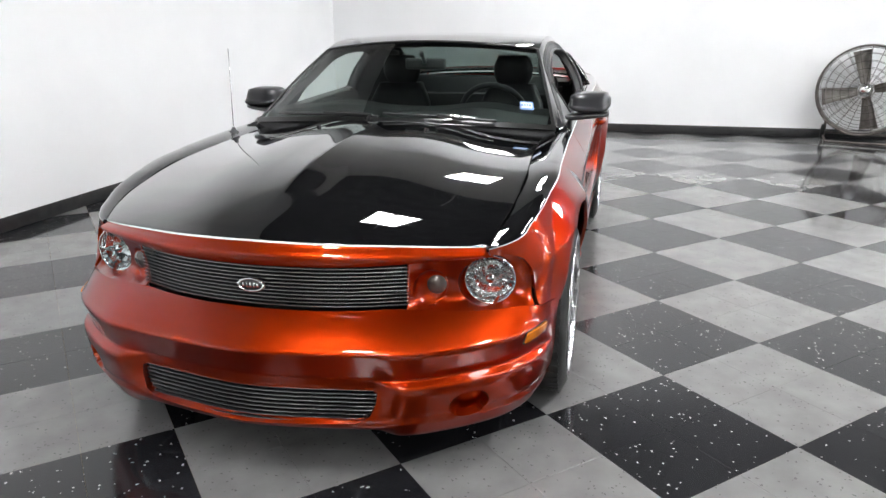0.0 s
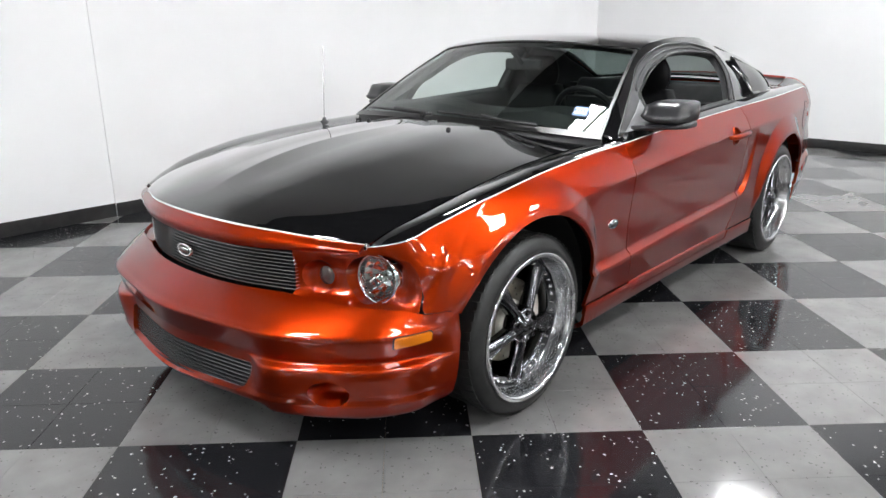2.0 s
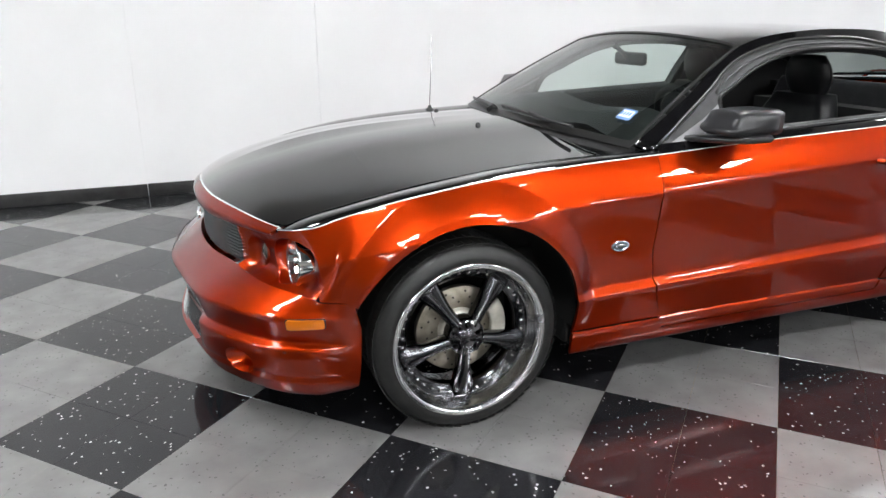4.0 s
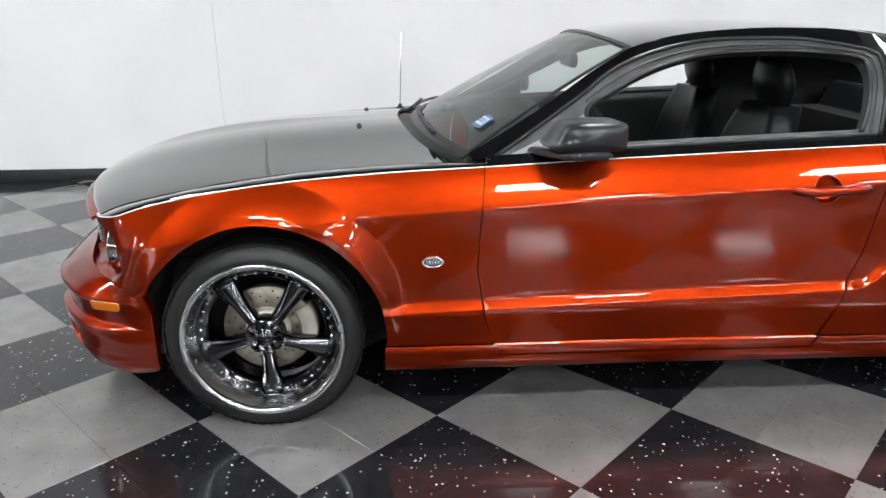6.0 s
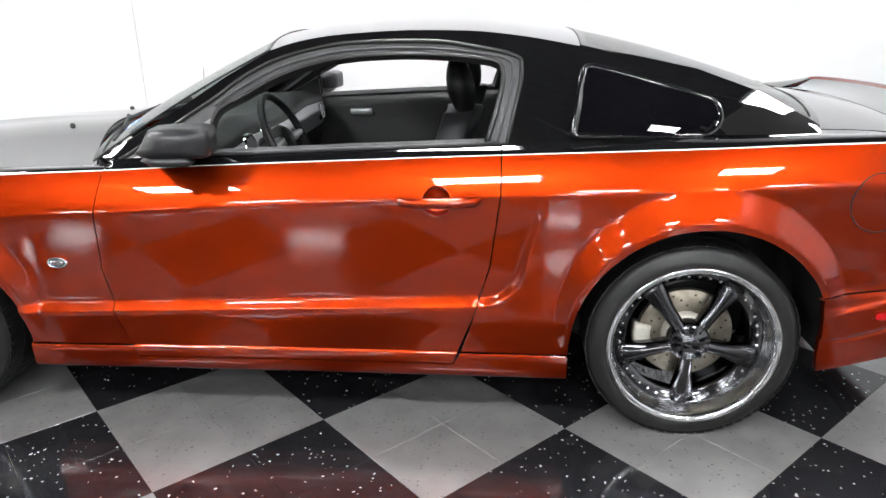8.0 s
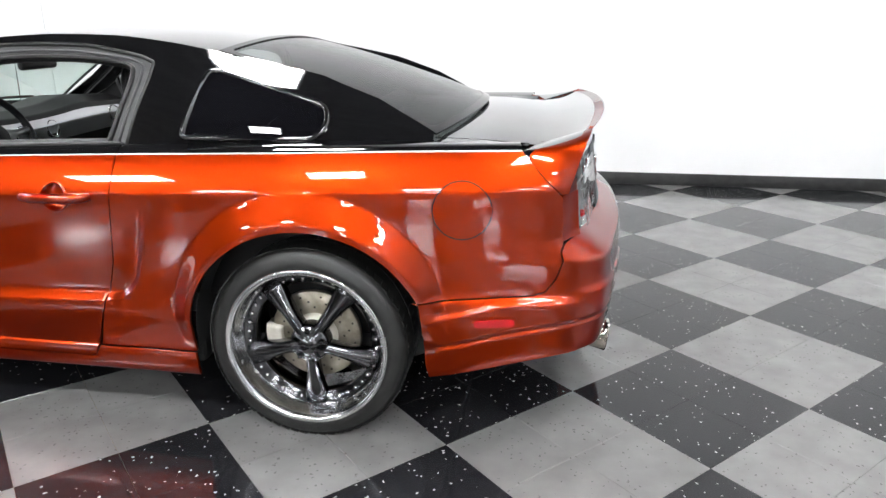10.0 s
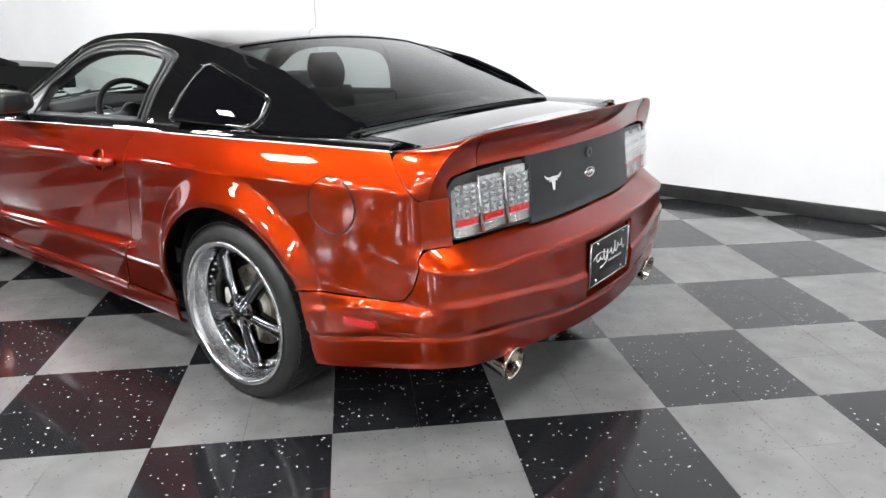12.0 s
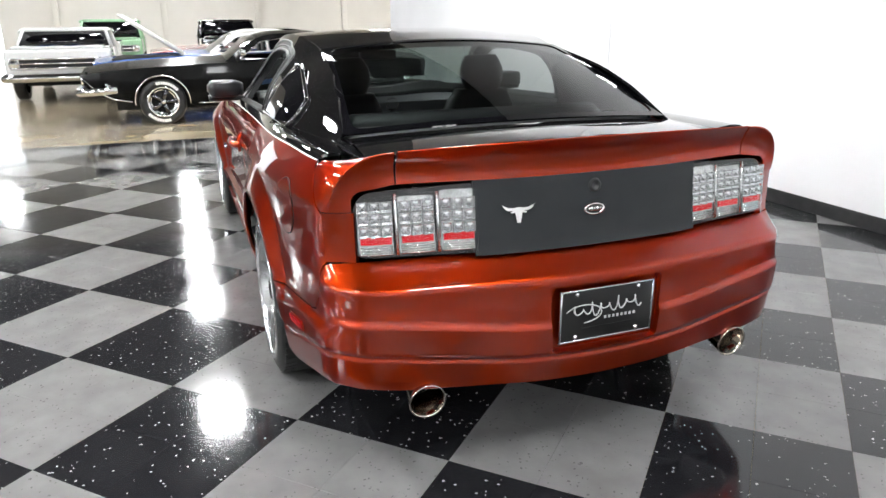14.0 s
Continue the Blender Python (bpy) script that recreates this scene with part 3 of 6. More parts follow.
def wrapped(loop):
    """Carry a half outline in (arc, z), from the middle plane on, to both halves."""
    return loop + [(-a, z) for a, z in loop[::-1]]


def nose_both(arc, z):
    p = nose(abs(arc), z)
    return p if arc >= 0 else Vector((p.x, -p.y, p.z))


end = arc_of_x(-.405)
half = [(0, .560), (.47, .560), (.55, .556), (.72, .545), (arc_of_x(-.60), .535), (arc_of_x(-.52), .519)]
half += [(arc_of_x(x), z) for x, z in ((-.405, .517), (-.385, .43), (-.39, .30), (-.40, .21), (-.45, .178), (-.6, .168))] + [(.5, .180), (.2, .190), (0, .192)]
low_grille = [(0, .337), (.405, .337), (.418, .33), (.415, .30), (.395, .26), (.35, .240), (0, .226)]
fog = circle(.705, .282, .046, 0, 360, 28)
fog = [(lerp(.705, a, 1.45), z) for a, z in fog]
holes = [wrapped(low_grille), fog, [(-a, z) for a, z in fog]]
nose_rows = [.18, .19, .20, .215, .228, .245, .255, .265, .28, .295, .31, .325, .345, .355, .362, .3655, .368, .371, .376, .386, .40, .418, .436, .452, .462, .466, .470, .475, .484, .492, .50, .508, .516, .524, .532, .539, .546, .553]
bumper = part("front_bumper", sheet([wrapped(half)] + holes, nose_both, .4, .028, [[(-1.25, z), (1.25, z)] for z in nose_rows] + wrap_cuts(FRONT_AXLE, 154, 205, arc_of_x), edge=.018), ORANGE, car, "orange moulded front bumper with a lower grille opening")
for side in (1, -1):
    bm = bmesh.new()
    rings = []
    for k in range(5):
        t = k / 4
        rings.append([])
        for a, z in circle(.705, .282, .046, 0, 360, 28):
            p = shell(s_low(lerp(.705, lerp(.705, a, 1.45), 1 - .35 * t)), lerp(.282, z, 1 - .35 * t)) + Vector((.075 * t, -.02 * t, 0))
            rings[-1].append(bm.verts.new((p.x + .001, p.y * side, p.z)))
    for a, b in zip(rings, rings[1:]):
        for k in range(28):
            bm.faces.new((a[k], a[(k + 1) % 28], b[(k + 1) % 28], b[k]))
    bm.faces.new(rings[-1])
    part("fog_duct", bm, ORANGE, bumper, "oval brake duct moulded in the bumper")


# billet grilles
def slats(name, z0, z1, count, reach, back, parent, label, emblem=None):
    bm = bmesh.new()
    rows = []
    for j in range(-16, 17):
        y = (reach(lerp(z0, z1, .5)) + .012) * j / 16
        p = shell_front(abs(y), lerp(z0, z1, .5), back)
        rows.append([bm.verts.new((p.x + .07, y, z)) for z in (z0 - .02, z1 + .02)])
    for a, b in zip(rows, rows[1:]):
        bm.faces.new((a[0], b[0], b[1], a[1]))
    grille = part(name, bm, DARK, parent, label)
    box_line = [(0, .0014), (.020, .0014), (.020, -.0014), (0, -.0014)]
    for k in range(count):
        z = lerp(z0, z1, (k + .5) / count)
        bm = bmesh.new()
        rows = []
        width = reach(z)
        for j in range(-14, 15):
            y = width * j / 14
            p = shell_front(abs(y), z, back)
            rows.append([bm.verts.new((p.x + dx, y, z + dz)) for dx, dz in box_line])
        for a, b in zip(rows, rows[1:]):
            for i in range(4):
                bm.faces.new((a[i], b[i], b[(i + 1) % 4], a[(i + 1) % 4]))
        bm.faces.new(rows[0][::-1])
        bm.faces.new(rows[-1])
        part("slat", bm, BILLET, grille, smooth=False)
    return grille


def shell_front(y, z, back):
    s = float(np.interp(y, HIGH_Y[:200] if z > .5 else LOW_Y[:200], SAMPLES[:200]))
    p = shell(s, z)
    return Vector((p.x + back, p.y, z))


grille = slats("grille", .562, .694, 11, lambda z: .467 + .02 * (z - .63), .012, car, "horizontal polished billet bar upper grille")
slats("lower_grille", .232, .337, 9, lambda z: lerp(.36, .405, step(.235, .30, z)), .012, car, "horizontal polished billet bar lower grille")


def oval(name, centre, half_w, half_h, normal, parent, label):
    """Chrome oval emblem with unreadable raised bars."""
    n = Vector(normal).normalized()
    m = Matrix.Translation(centre) @ n.to_track_quat("Z", "Y").to_matrix().to_4x4() @ Matrix.Diagonal((half_w, half_h, 1, 1))
    badge = part(name, lathe(bmesh.new(), [(0, .002), (.78, .002), (.82, .006), (1, .006), (1, -.004)], m, 32), CHROME, parent, label)
    inner = lathe(bmesh.new(), [(0, .0042), (.80, .0042), (.80, .001)], m, 32)
    part("field", inner, PLASTIC, badge)
    bm = bmesh.new()
    for k in range(5):
        x = -.52 + .26 * k
        made = bmesh.ops.create_cube(bm, size=1, matrix=m @ Matrix.LocRotScale((x, 0, .0055), None, (.16, .75 if k in (1, 2, 3) else .6, .003)))
    part("bar", bm, CHROME, badge)
    return badge


gb = shell_front(0, .632, -.004)
oval("emblem", (gb.x, 0, .634), .046, .021, (-1, 0, .1), grille, "small chrome oval emblem with plain bars")


# lamp panels either side of the grille
def brow(arc, z):
    s = s_high(arc)
    p = shell(s, z)
    ph, nh = along(HIGH, s)
    deep = (.030 * step(1.9, 2.4, s) + .016 * step(.70, .62, z)) * step(.515, .548, z) * lerp(1, .2, step(4.45, 4.9, s)) + .004
    return Vector((p.x - nh.x * deep, p.y - nh.y * deep, z))


def a_high(y):
    return float(np.interp(y, HIGH_Y[:200], HIGH_ARC[:200]))


LAMP = Vector((-.554, .690, .615))
outline = [(a_high(.468), .545), (a_high(.473), .735), (a_high(.62), .732), (a_high(.74), .722), (a_high(.84), .68), (a_high(.852), .60), (a_high(.852), .525), (a_high(.66), .528)]
lamp_hole = [(a_high(LAMP.y + .076 * math.cos(a) + .010), LAMP.z + .076 * math.sin(a)) for a in (2 * math.pi * k / 40 for k in range(40))]
turn_hole = [(a_high(.541 + .054 * math.cos(a)), .610 + .056 * math.sin(a)) for a in (2 * math.pi * k / 32 for k in range(32))]
both("lamp_panel", sheet([outline, lamp_hole, turn_hole], brow, .02, .004), ORANGE, "painted recessed panel round the headlight")


def bowl(name, hole, m, radius, material, parent, side, label):
    """A painted bore from a hole in the lamp panel down to a round lamp's edge."""
    bm = bmesh.new()
    inner = m.inverted()
    mouth = [Vector((1, side, 1)) * brow(a, z) for a, z in hole]
    floor_at = []
    for p in mouth:
        q = inner @ p
        a = math.atan2(q.y, q.x)
        floor_at.append(m @ Vector((radius * math.cos(a), radius * math.sin(a), 0)))
    rings = []
    for t, drop in ((0, 0), (.10, .22), (.28, .52), (.55, .80), (.8, .95), (1, 1)):
        rings.append([])
        for p, q in zip(mouth, floor_at):
            flat = (inner @ q).xy.lerp((inner @ p).xy, 1 - t)
            deep = lerp((inner @ p).z, 0.0, drop)
            rings[-1].append(bm.verts.new(m @ Vector((flat.x, flat.y, deep))))
    for a, b in zip(rings, rings[1:]):
        for k in range(len(a)):
            bm.faces.new((a[k], a[(k + 1) % len(a)], b[(k + 1) % len(a)], b[k]))
    return part(name, bm, material, parent, label)


def headlight(side):
    m = Matrix.Translation((LAMP.x, LAMP.y * side, LAMP.z)) @ Vector((-1, .09 * side, .06)).to_track_quat("Z", "Y").to_matrix().to_4x4()
    lamp = part("headlight", lathe(bmesh.new(), [(.081, -.07), (.083, .002), (.081, .007), (.077, .008), (.075, .002)], m, 48), CHROME, car, "round clear headlight with faceted reflector")
    bowl("lamp_bucket", lamp_hole, m @ Matrix.Translation((0, 0, -.004)), .084, ORANGE, lamp, side, "painted bore round the lamp")
    bm = lathe(bmesh.new(), [(.076, .002), (.07, -.014), (.055, -.034), (.035, -.050), (.012, -.057), (0, -.058)], m, 20)
    part("reflector", bm, mat_facet, lamp, smooth=False)
    bm = lathe(bmesh.new(), [(.076, .005), (.06, .014), (.035, .019), (0, .021)], m, 40)
    part("lens", bm, CLEARLENS, lamp)
    bm = lathe(bmesh.new(), [(0, .004), (.014, .002), (.018, -.01), (.018, -.05)], m, 20)
    part("bulb_shield", bm, CHROME, lamp)
    m = Matrix.Translation((-.632, .536 * side, .612)) @ Vector((-1, .20 * side, .05)).to_track_quat("Z", "Y").to_matrix().to_4x4()
    turn = bowl("turn_lamp", turn_hole, m, .031, ORANGE, car, side, "small round turn lamp in a painted cup")
    part("lens", lathe(bmesh.new(), [(.033, -.004), (.028, .002), (.016, .006), (0, .008)], m, 28), SMOKE_LENS, turn, "smoked round lens")


mat_facet = mat("faceted reflector", (0.8, 0.8, 0.8), 0.12, 1.0)
SMOKE_LENS = mat("smoked lamp lens", (0.12, 0.09, 0.08), 0.12, 0.3, 1.0)
for side in (1, -1):
    headlight(side)


# hood: painted lip, pinstripe and black top in one panel
def hood_place(y, t):
    """t runs from the lip's lower edge (0) over its top (0.08) to the back edge."""
    ay = abs(y)
    s = float(np.interp(ay, HIGH_Y[:200], SAMPLES[:200]))
    p, n = along(HIGH, s)
    if t < .08:
        q = t / .08
        z = lerp(.702 + .006 * step(.3, .6, ay), lip_z(ay), q)
        out = .010 * math.sin(math.pi * min(1, q * 1.2 + .1)) - .022 * step(.55, 1.0, q)
        return Vector((p.x + n.x * out, y + (n.y * out if y > 0 else -n.y * out), z))
    f, b = lip_x(ay), hood_back(ay)
    x = lerp(f, b, (t - .08) / 1.2)
    return Vector((x, y, hood_z(x, y)))


def hood_edge(t):
    """Half width of the hood at t."""
    y = .69
    for _ in range(12):
        y = hood_side(hood_place(y, t).x) - .004
    return y


ts = [0, .04, .08, .15, .25, .4, .6, .8, 1.0, 1.15, 1.28]
outline = [(hood_edge(t), t) for t in ts] + [(-hood_edge(t), t) for t in ts[::-1]]
pick = lambda u, v: 0 if v < .0755 else (1 if v < .0825 else 2)
hood = part("hood", sheet([outline], hood_place, .4, .012, [[(-.8, t), (.8, t)] for t in (.010, .022, .034, .046, .058, .068, .0755, .0825, .095)] + [[(y / 30, -.01), (y / 30, 1.3)] for y in range(-22, 23)] + [[(s * y, -.01), (s * y, 1.3)] for s in (1, -1) for y in (.008, .018, .05, .083, .115, .13)], pick, edge=.026), PAINT, car, "black hood with a centre spine and an orange lip edged by a white pinstripe")
for y in (.249, -.249):
    bm = lathe(bmesh.new(), [(0, .012), (.006, .011), (.010, .006), (.011, -.004)], Matrix.Translation((.29, y, hood_z(.29, y))), 16)
    part("washer_nozzle", bm, PLASTIC, hood)

# ---- greenhouse ----
def screen_low(a):
    return Vector((.50 + .17 * a * a, .768 * a, .956 - .036 * a * a))


def screen_top(a):
    return Vector((1.215 + .055 * a * a, .603 * a, 1.314 - .044 * a * a))


def screen(a, b):
    p = screen_low(a).lerp(screen_top(a), b)
    bow = .05 * b * (1 - b)
    return p + Vector((-.45 * bow, 0, .9 * bow))


def rear_top(a):
    return Vector((2.335 - .015 * a * a, .570 * a, 1.308 - .036 * a * a))


def rear_low(a):
    return Vector((3.20 - .11 * a * a, .66 * a, 1.050 - .034 * a * a))


def backlight(a, b):
    p = rear_top(a).lerp(rear_low(a), b)
    bow = .085 * b * (1 - b)
    return p + Vector((.3 * bow, 0, .95 * bow))


rail_z = curve([(.66, .918), (.97, 1.092), (1.27, 1.270), (1.40, 1.305), (1.53, 1.321), (1.75, 1.331), (1.95, 1.327), (2.13, 1.307), (2.32, 1.272), (2.5, 1.241), (2.715, 1.194), (2.9, 1.125), (3.09, 1.022)])
rail_y = curve([(.66, .768), (.97, .688), (1.27, .603), (1.6, .600), (2.0, .594), (2.32, .570), (2.7, .600), (3.09, .66)])
roof_mid = curve([(1.215, 1.314), (1.45, 1.344), (1.75, 1.355), (2.0, 1.344), (2.335, 1.308)])


def roof(a, t):
    """a across from rail to rail, t from windscreen to backlight."""
    x = lerp(screen_top(a).x, rear_top(a).x, t)
    xe = lerp(1.27, 2.32, t)
    zm = roof_mid(lerp(1.215, 2.335, t))
    ze = rail_z(xe)
    w = rail_y(xe)
    return Vector((x, a * w, zm - (zm - ze) * abs(a) ** 2.3))


square = lambda n=1: [(-1, 0), (1, 0), (1, 1), (-1, 1)]
part("roof", sheet([square()], roof, .05, .01), BLACK, car, "glossy black roof")


def screen_flat(u, v):
    return screen(u, v)


wind = part("windscreen", sheet([square()], screen_flat, .06, 0), GLASS, car, "raked windscreen with a black border")
band = [(-1, 0), (1, 0), (1, 1), (-1, 1)]
hole = rounded([(-.982, .05), (.982, .05), (.98, .98), (-.98, .98)], .03)
part("border", sheet([band, hole], lambda u, v: screen(u, v) + Vector((-.002, 0, .004)), .05, .006), SEALDARK, wind)
rear = part("rear_window", sheet([square()], backlight, .06, 0), REARGLASS, car, "sloping tinted rear window")
hole = rounded([(-.94, .03), (.94, .03), (.95, .965), (-.95, .965)], .06)
part("border", sheet([band, hole], lambda u, v: backlight(u, v) + Vector((.002, 0, .004)), .05, .006), SMOKED, rear)
for ob in (wind, rear):
    ob.visible_shadow = False


# side of the cabin: pillars, rail and sail panel
def sill(x):
    return belt_z(x) + lerp(.028, .001, step(2.6, 3.2, x))


def cabin_side(x, z):
    z0, z1 = sill(x), max(rail_z(x), sill(x) + .01)
    q = min(1.1, max(-.3, (z - z0) / (z1 - z0)))
    y0 = base_y(x) + .005 if x > .9 else lerp(.770, .805, step(.66, .9, x))
    y = lerp(y0, rail_y(x), q) + (.010 + .026 * step(1.85, 2.05, x)) * math.sin(math.pi * min(1, max(0, q))) * step(.9, 1.4, x) * step(3.09, 2.5, x)
    return Vector((x, y, z))


frame_line = [(.78, .932), (.95, 1.034), (1.093, 1.124), (1.185, 1.188), (1.30, 1.242), (1.42, 1.274), (1.553, 1.293), (1.70, 1.297), (1.84, 1.294), (1.97, 1.277), (2.083, 1.255), (2.124, 1.232), (2.124, 1.19), (2.10, 1.08), (2.078, 0.985)]
opening = [(1.085, .958), (1.098, 1.072), (1.19, 1.128), (1.294, 1.182), (1.39, 1.217), (1.498, 1.241), (1.62, 1.253), (1.751, 1.256), (1.90, 1.250), (2.03, 1.236), (2.062, 1.215), (2.066, 1.18), (2.040, 1.07), (2.014, .990)]


def flowing(points, n=4):
    """A smooth line through the points."""
    fx = curve([(i, p[0]) for i, p in enumerate(points)])
    fz = curve([(i, p[1]) for i, p in enumerate(points)])
    return [(fx(k / n), fz(k / n)) for k in range(n * (len(points) - 1) + 1)]


frame_line, opening = flowing(frame_line), flowing(opening)
xs = [.69, .8, .97, 1.12, 1.27, 1.40, 1.53, 1.75, 1.95, 2.13, 2.32, 2.5, 2.7, 2.9, 3.05, 3.085]
outer = [(x, rail_z(x)) for x in xs] + [(x, sill(x) - .004) for x in (3.085, 2.9, 2.6, 2.3, 2.08)]
cut = [(x, z) for x, z in frame_line]
outer = [(x, rail_z(x)) for x in xs] + [(x, sill(x) - .004) for x in (3.085, 2.9, 2.6, 2.3, 2.09)] + cut[::-1] + [(.72, .92)]
rows = [[(x, lerp(sill(x), rail_z(x), k / 12)) for x in (lerp(.7, 3.09, i / 50) for i in range(51))] for k in range(1, 12)]
both("cabin_pillar", sheet([outer], cabin_side, .4, .012, rows, edge=.025), BLACK, "glossy black windscreen pillar, roof rail and sail panel")
loop = frame_line + [(2.07, sill(2.07)), (1.6, sill(1.6)), (1.1, sill(1.1)), (.82, sill(.82))]
inner = opening + [(x, sill(x) + .016) for x in (2.01, 1.6, 1.2, 1.09)]
seal = part("window_frame", sheet([loop, inner], lambda x, z: cabin_side(x, z) + Vector((0, -.006, 0)), .03, .035), SEAL, door, "grey rubber frame round the open window")
far = flipped(seal)
far.parent = door_far
for line, r, rubber in ((frame_line, .0075, SEALDARK), (opening, .0085, SEALDARK), ([((a[0] + b[0]) / 2, (a[1] + b[1]) / 2) for a, b in zip(frame_line[8::1], opening[4::1])], .005, SEAL)):
    bead = part("bead", tube(bmesh.new(), [cabin_side(x, z) + Vector((0, -.004, 0)) for x, z in dense(line, .03, False)], r, 8), rubber, seal)
    other = flipped(bead)
    other.parent = far
bm = bmesh.new()
bm2 = [(x, sill(x) + .002) for x in (1.06, 1.3, 1.6, 1.9, 2.06)]
tube(bm, [cabin_side(x, z) + Vector((0, .004, 0)) for x, z in bm2], .006, 6)
strip = part("sill_strip", bm, SEAL, door)
far = flipped(strip)
far.parent = door_far

# raised louvre covers over the quarter windows
louvre = rounded([(2.283, 1.018), (2.325, 1.213), (2.36, 1.214), (2.742, 1.108), (2.752, 1.05), (2.71, 1.012)], [.02, .02, .02, .03, .03, .03])


def raised(x, z):
    return cabin_side(x, z) + Vector((0, .026 * step(2.9, 2.2, x) + .006, 0))


cover = part("quarter_window", sheet([louvre], raised, .03, .034), SMOKED, car, "smoked black quarter window cover with a raised front edge")
flipped(cover)
for k in range(2):
    side = 1 - 2 * k
    bm = tube(bmesh.new(), [Vector((1, side, 1)) * (raised(p[0], p[1]) + Vector((0, -.003, 0))) for p in louvre], .009, 8, True)
    part("cover_rim", bm, BLACK, car)
    bm = tube(bmesh.new(), [Vector((p.x, p.y * side, p.z)) for p in (raised(2.29, 1.03), raised(2.305, 1.10), raised(2.325, 1.205))], .006, 8)
    part("edge_trim", bm, SEAL, car)

# cowl under the windscreen, with wipers
cowl = [(-1, 0), (1, 0), (1, 1), (-1, 1)]


def cowl_place(a, t):
    y = a * .745
    front = Vector((hood_back(y) + .004, y, hood_z(hood_back(y), y) - .022))
    back = screen(a, .03) + Vector((.0, 0, -.008))
    return front.lerp(back, t) + Vector((0, 0, -.02 * math.sin(math.pi * t)))


part("cowl", sheet([cowl], cowl_place, .06, .02), PLASTIC, car, "black plastic cowl below the windscreen")


def wiper(y0, y1):
    bm = bmesh.new()
    blade = []
    for k in range(9):
        t = k / 8
        a = lerp(y0, y1, t) / .76
        blade.append(screen(a, .035 + .03 * t) + Vector((-.012, 0, .016)))
    tube(bm, blade, .007, 6)
    base = Vector((hood_back(y0) + .05, y0 + .05, hood_z(hood_back(y0), y0)))
    tube(bm, [base, base + Vector((.02, -.02, .02)), blade[4] + Vector((-.006, 0, .012)), blade[4]], [.012, .010, .007, .006], 6)
    return part("wiper", bm, PLASTIC, car, "black windscreen wiper")


wiper(.05, .62)
wiper(-.50, .03)

# antenna on the far fender
bm = bmesh.new()
lathe(bm, [(0, .028), (.008, .026), (.012, .012), (.022, .006), (.026, -.01)], Matrix.Translation((.44, .765, flank(.44, belt_z(.44) + .10).z)), 16)
antenna = part("antenna", bm, PLASTIC, car, "thin whip antenna on the fender")
part("mast", tube(bmesh.new(), [(.44, .765, .93), (.447, .765, 1.1), (.455, .765, 1.292)], .0022, 6), CHROME, antenna)


# ---- tail ----
def a_tail(y):
    """Arc place on the upper outline at half width y, at the tail."""
    return float(np.interp(-y, [-v for v in HIGH_Y[600:]], HIGH_ARC[600:]))


TAIL_ARC = HIGH_ARC[-1]


def tail(c, z):
    """c: metres from the tail's middle along the upper outline, either way."""
    p = shell(s_high(TAIL_ARC - abs(c)), z)
    lean = .13 * (.93 - z) * step(.80, .70, p.y) if z > .70 else .0
    q = Vector((p.x + lean, p.y, z))
    return q if c >= 0 else Vector((q.x, -q.y, z))


def c_of(y):
    return TAIL_ARC - a_tail(y)


low_total = LOW_ARC[-1]


def tail_low(c, z):
    p = shell(s_low(low_total - abs(c)), z)
    return p if c >= 0 else Vector((p.x, -p.y, z))


def c_low(x):
    return low_total - arc_of_x(x)


half = [(0, .722), (c_of(.70), .722), (c_low(3.578), .716), (c_low(3.556), .709), (c_low(3.528), .688), (c_low(3.50), .602), (c_low(3.468), .557), (c_low(3.428), .545), (c_low(3.07), .523)]
half += [(c_low(3.085), .40), (c_low(3.09), .30), (c_low(3.10), .252), (c_low(3.17), .262), (c_low(3.30), .288), (c_low(3.42), .314), (c_low(3.52), .336), (c_low(3.60), .344)]
cl_y = lambda y: low_total - float(np.interp(-y, [-v for v in LOW_Y[600:]], LOW_ARC[600:]))
half += [(cl_y(.74), .346), (cl_y(.64), .338), (cl_y(.4), .330), (.2, .318), (0, .314)]


def lifted(z):
    """A moulding line round the tail at height z."""
    cs = [lerp(-1.32, 1.32, k / 80) for k in range(81)]
    line = []
    for c in cs:
        s = s_low(low_total - abs(c))
        h = z
        for _ in range(12):
            h = z + tail_lift(s, h)
        line.append((c, h))
    return line


plate_hole = rounded([(-.19, .415), (.19, .415), (.20, .628), (-.20, .628)], .015, 3)
tail_rows = [.26, .28, .30, .32, .34, .36, .378, .391, .397, .404, .42, .44, .46, .475, .49, .498, .506, .516, .526, .536, .55, .565, .58, .60, .62, .637, .652, .660, .668, .68, .695, .71]
tail_bumper = part("rear_bumper", sheet([wrapped(half), plate_hole], tail_low, .4, .02, [lifted(z) for z in tail_rows] + wrap_cuts(REAR_AXLE, 26, -20, c_low), edge=.018), ORANGE, car, "orange moulded rear bumper with a plate recess")
bm = bmesh.new()
box(bm, 3.715, 3.722, -.205, .205, .40, .64)
for y0, y1, z0, z1 in ((-.205, -.19, .40, .64), (.19, .205, .40, .64), (-.205, .205, .40, .416), (-.205, .205, .626, .64)):
    box(bm, 3.715, 3.735, y0, y1, z0, z1)
part("plate_recess", bm, ORANGE, tail_bumper, smooth=False)

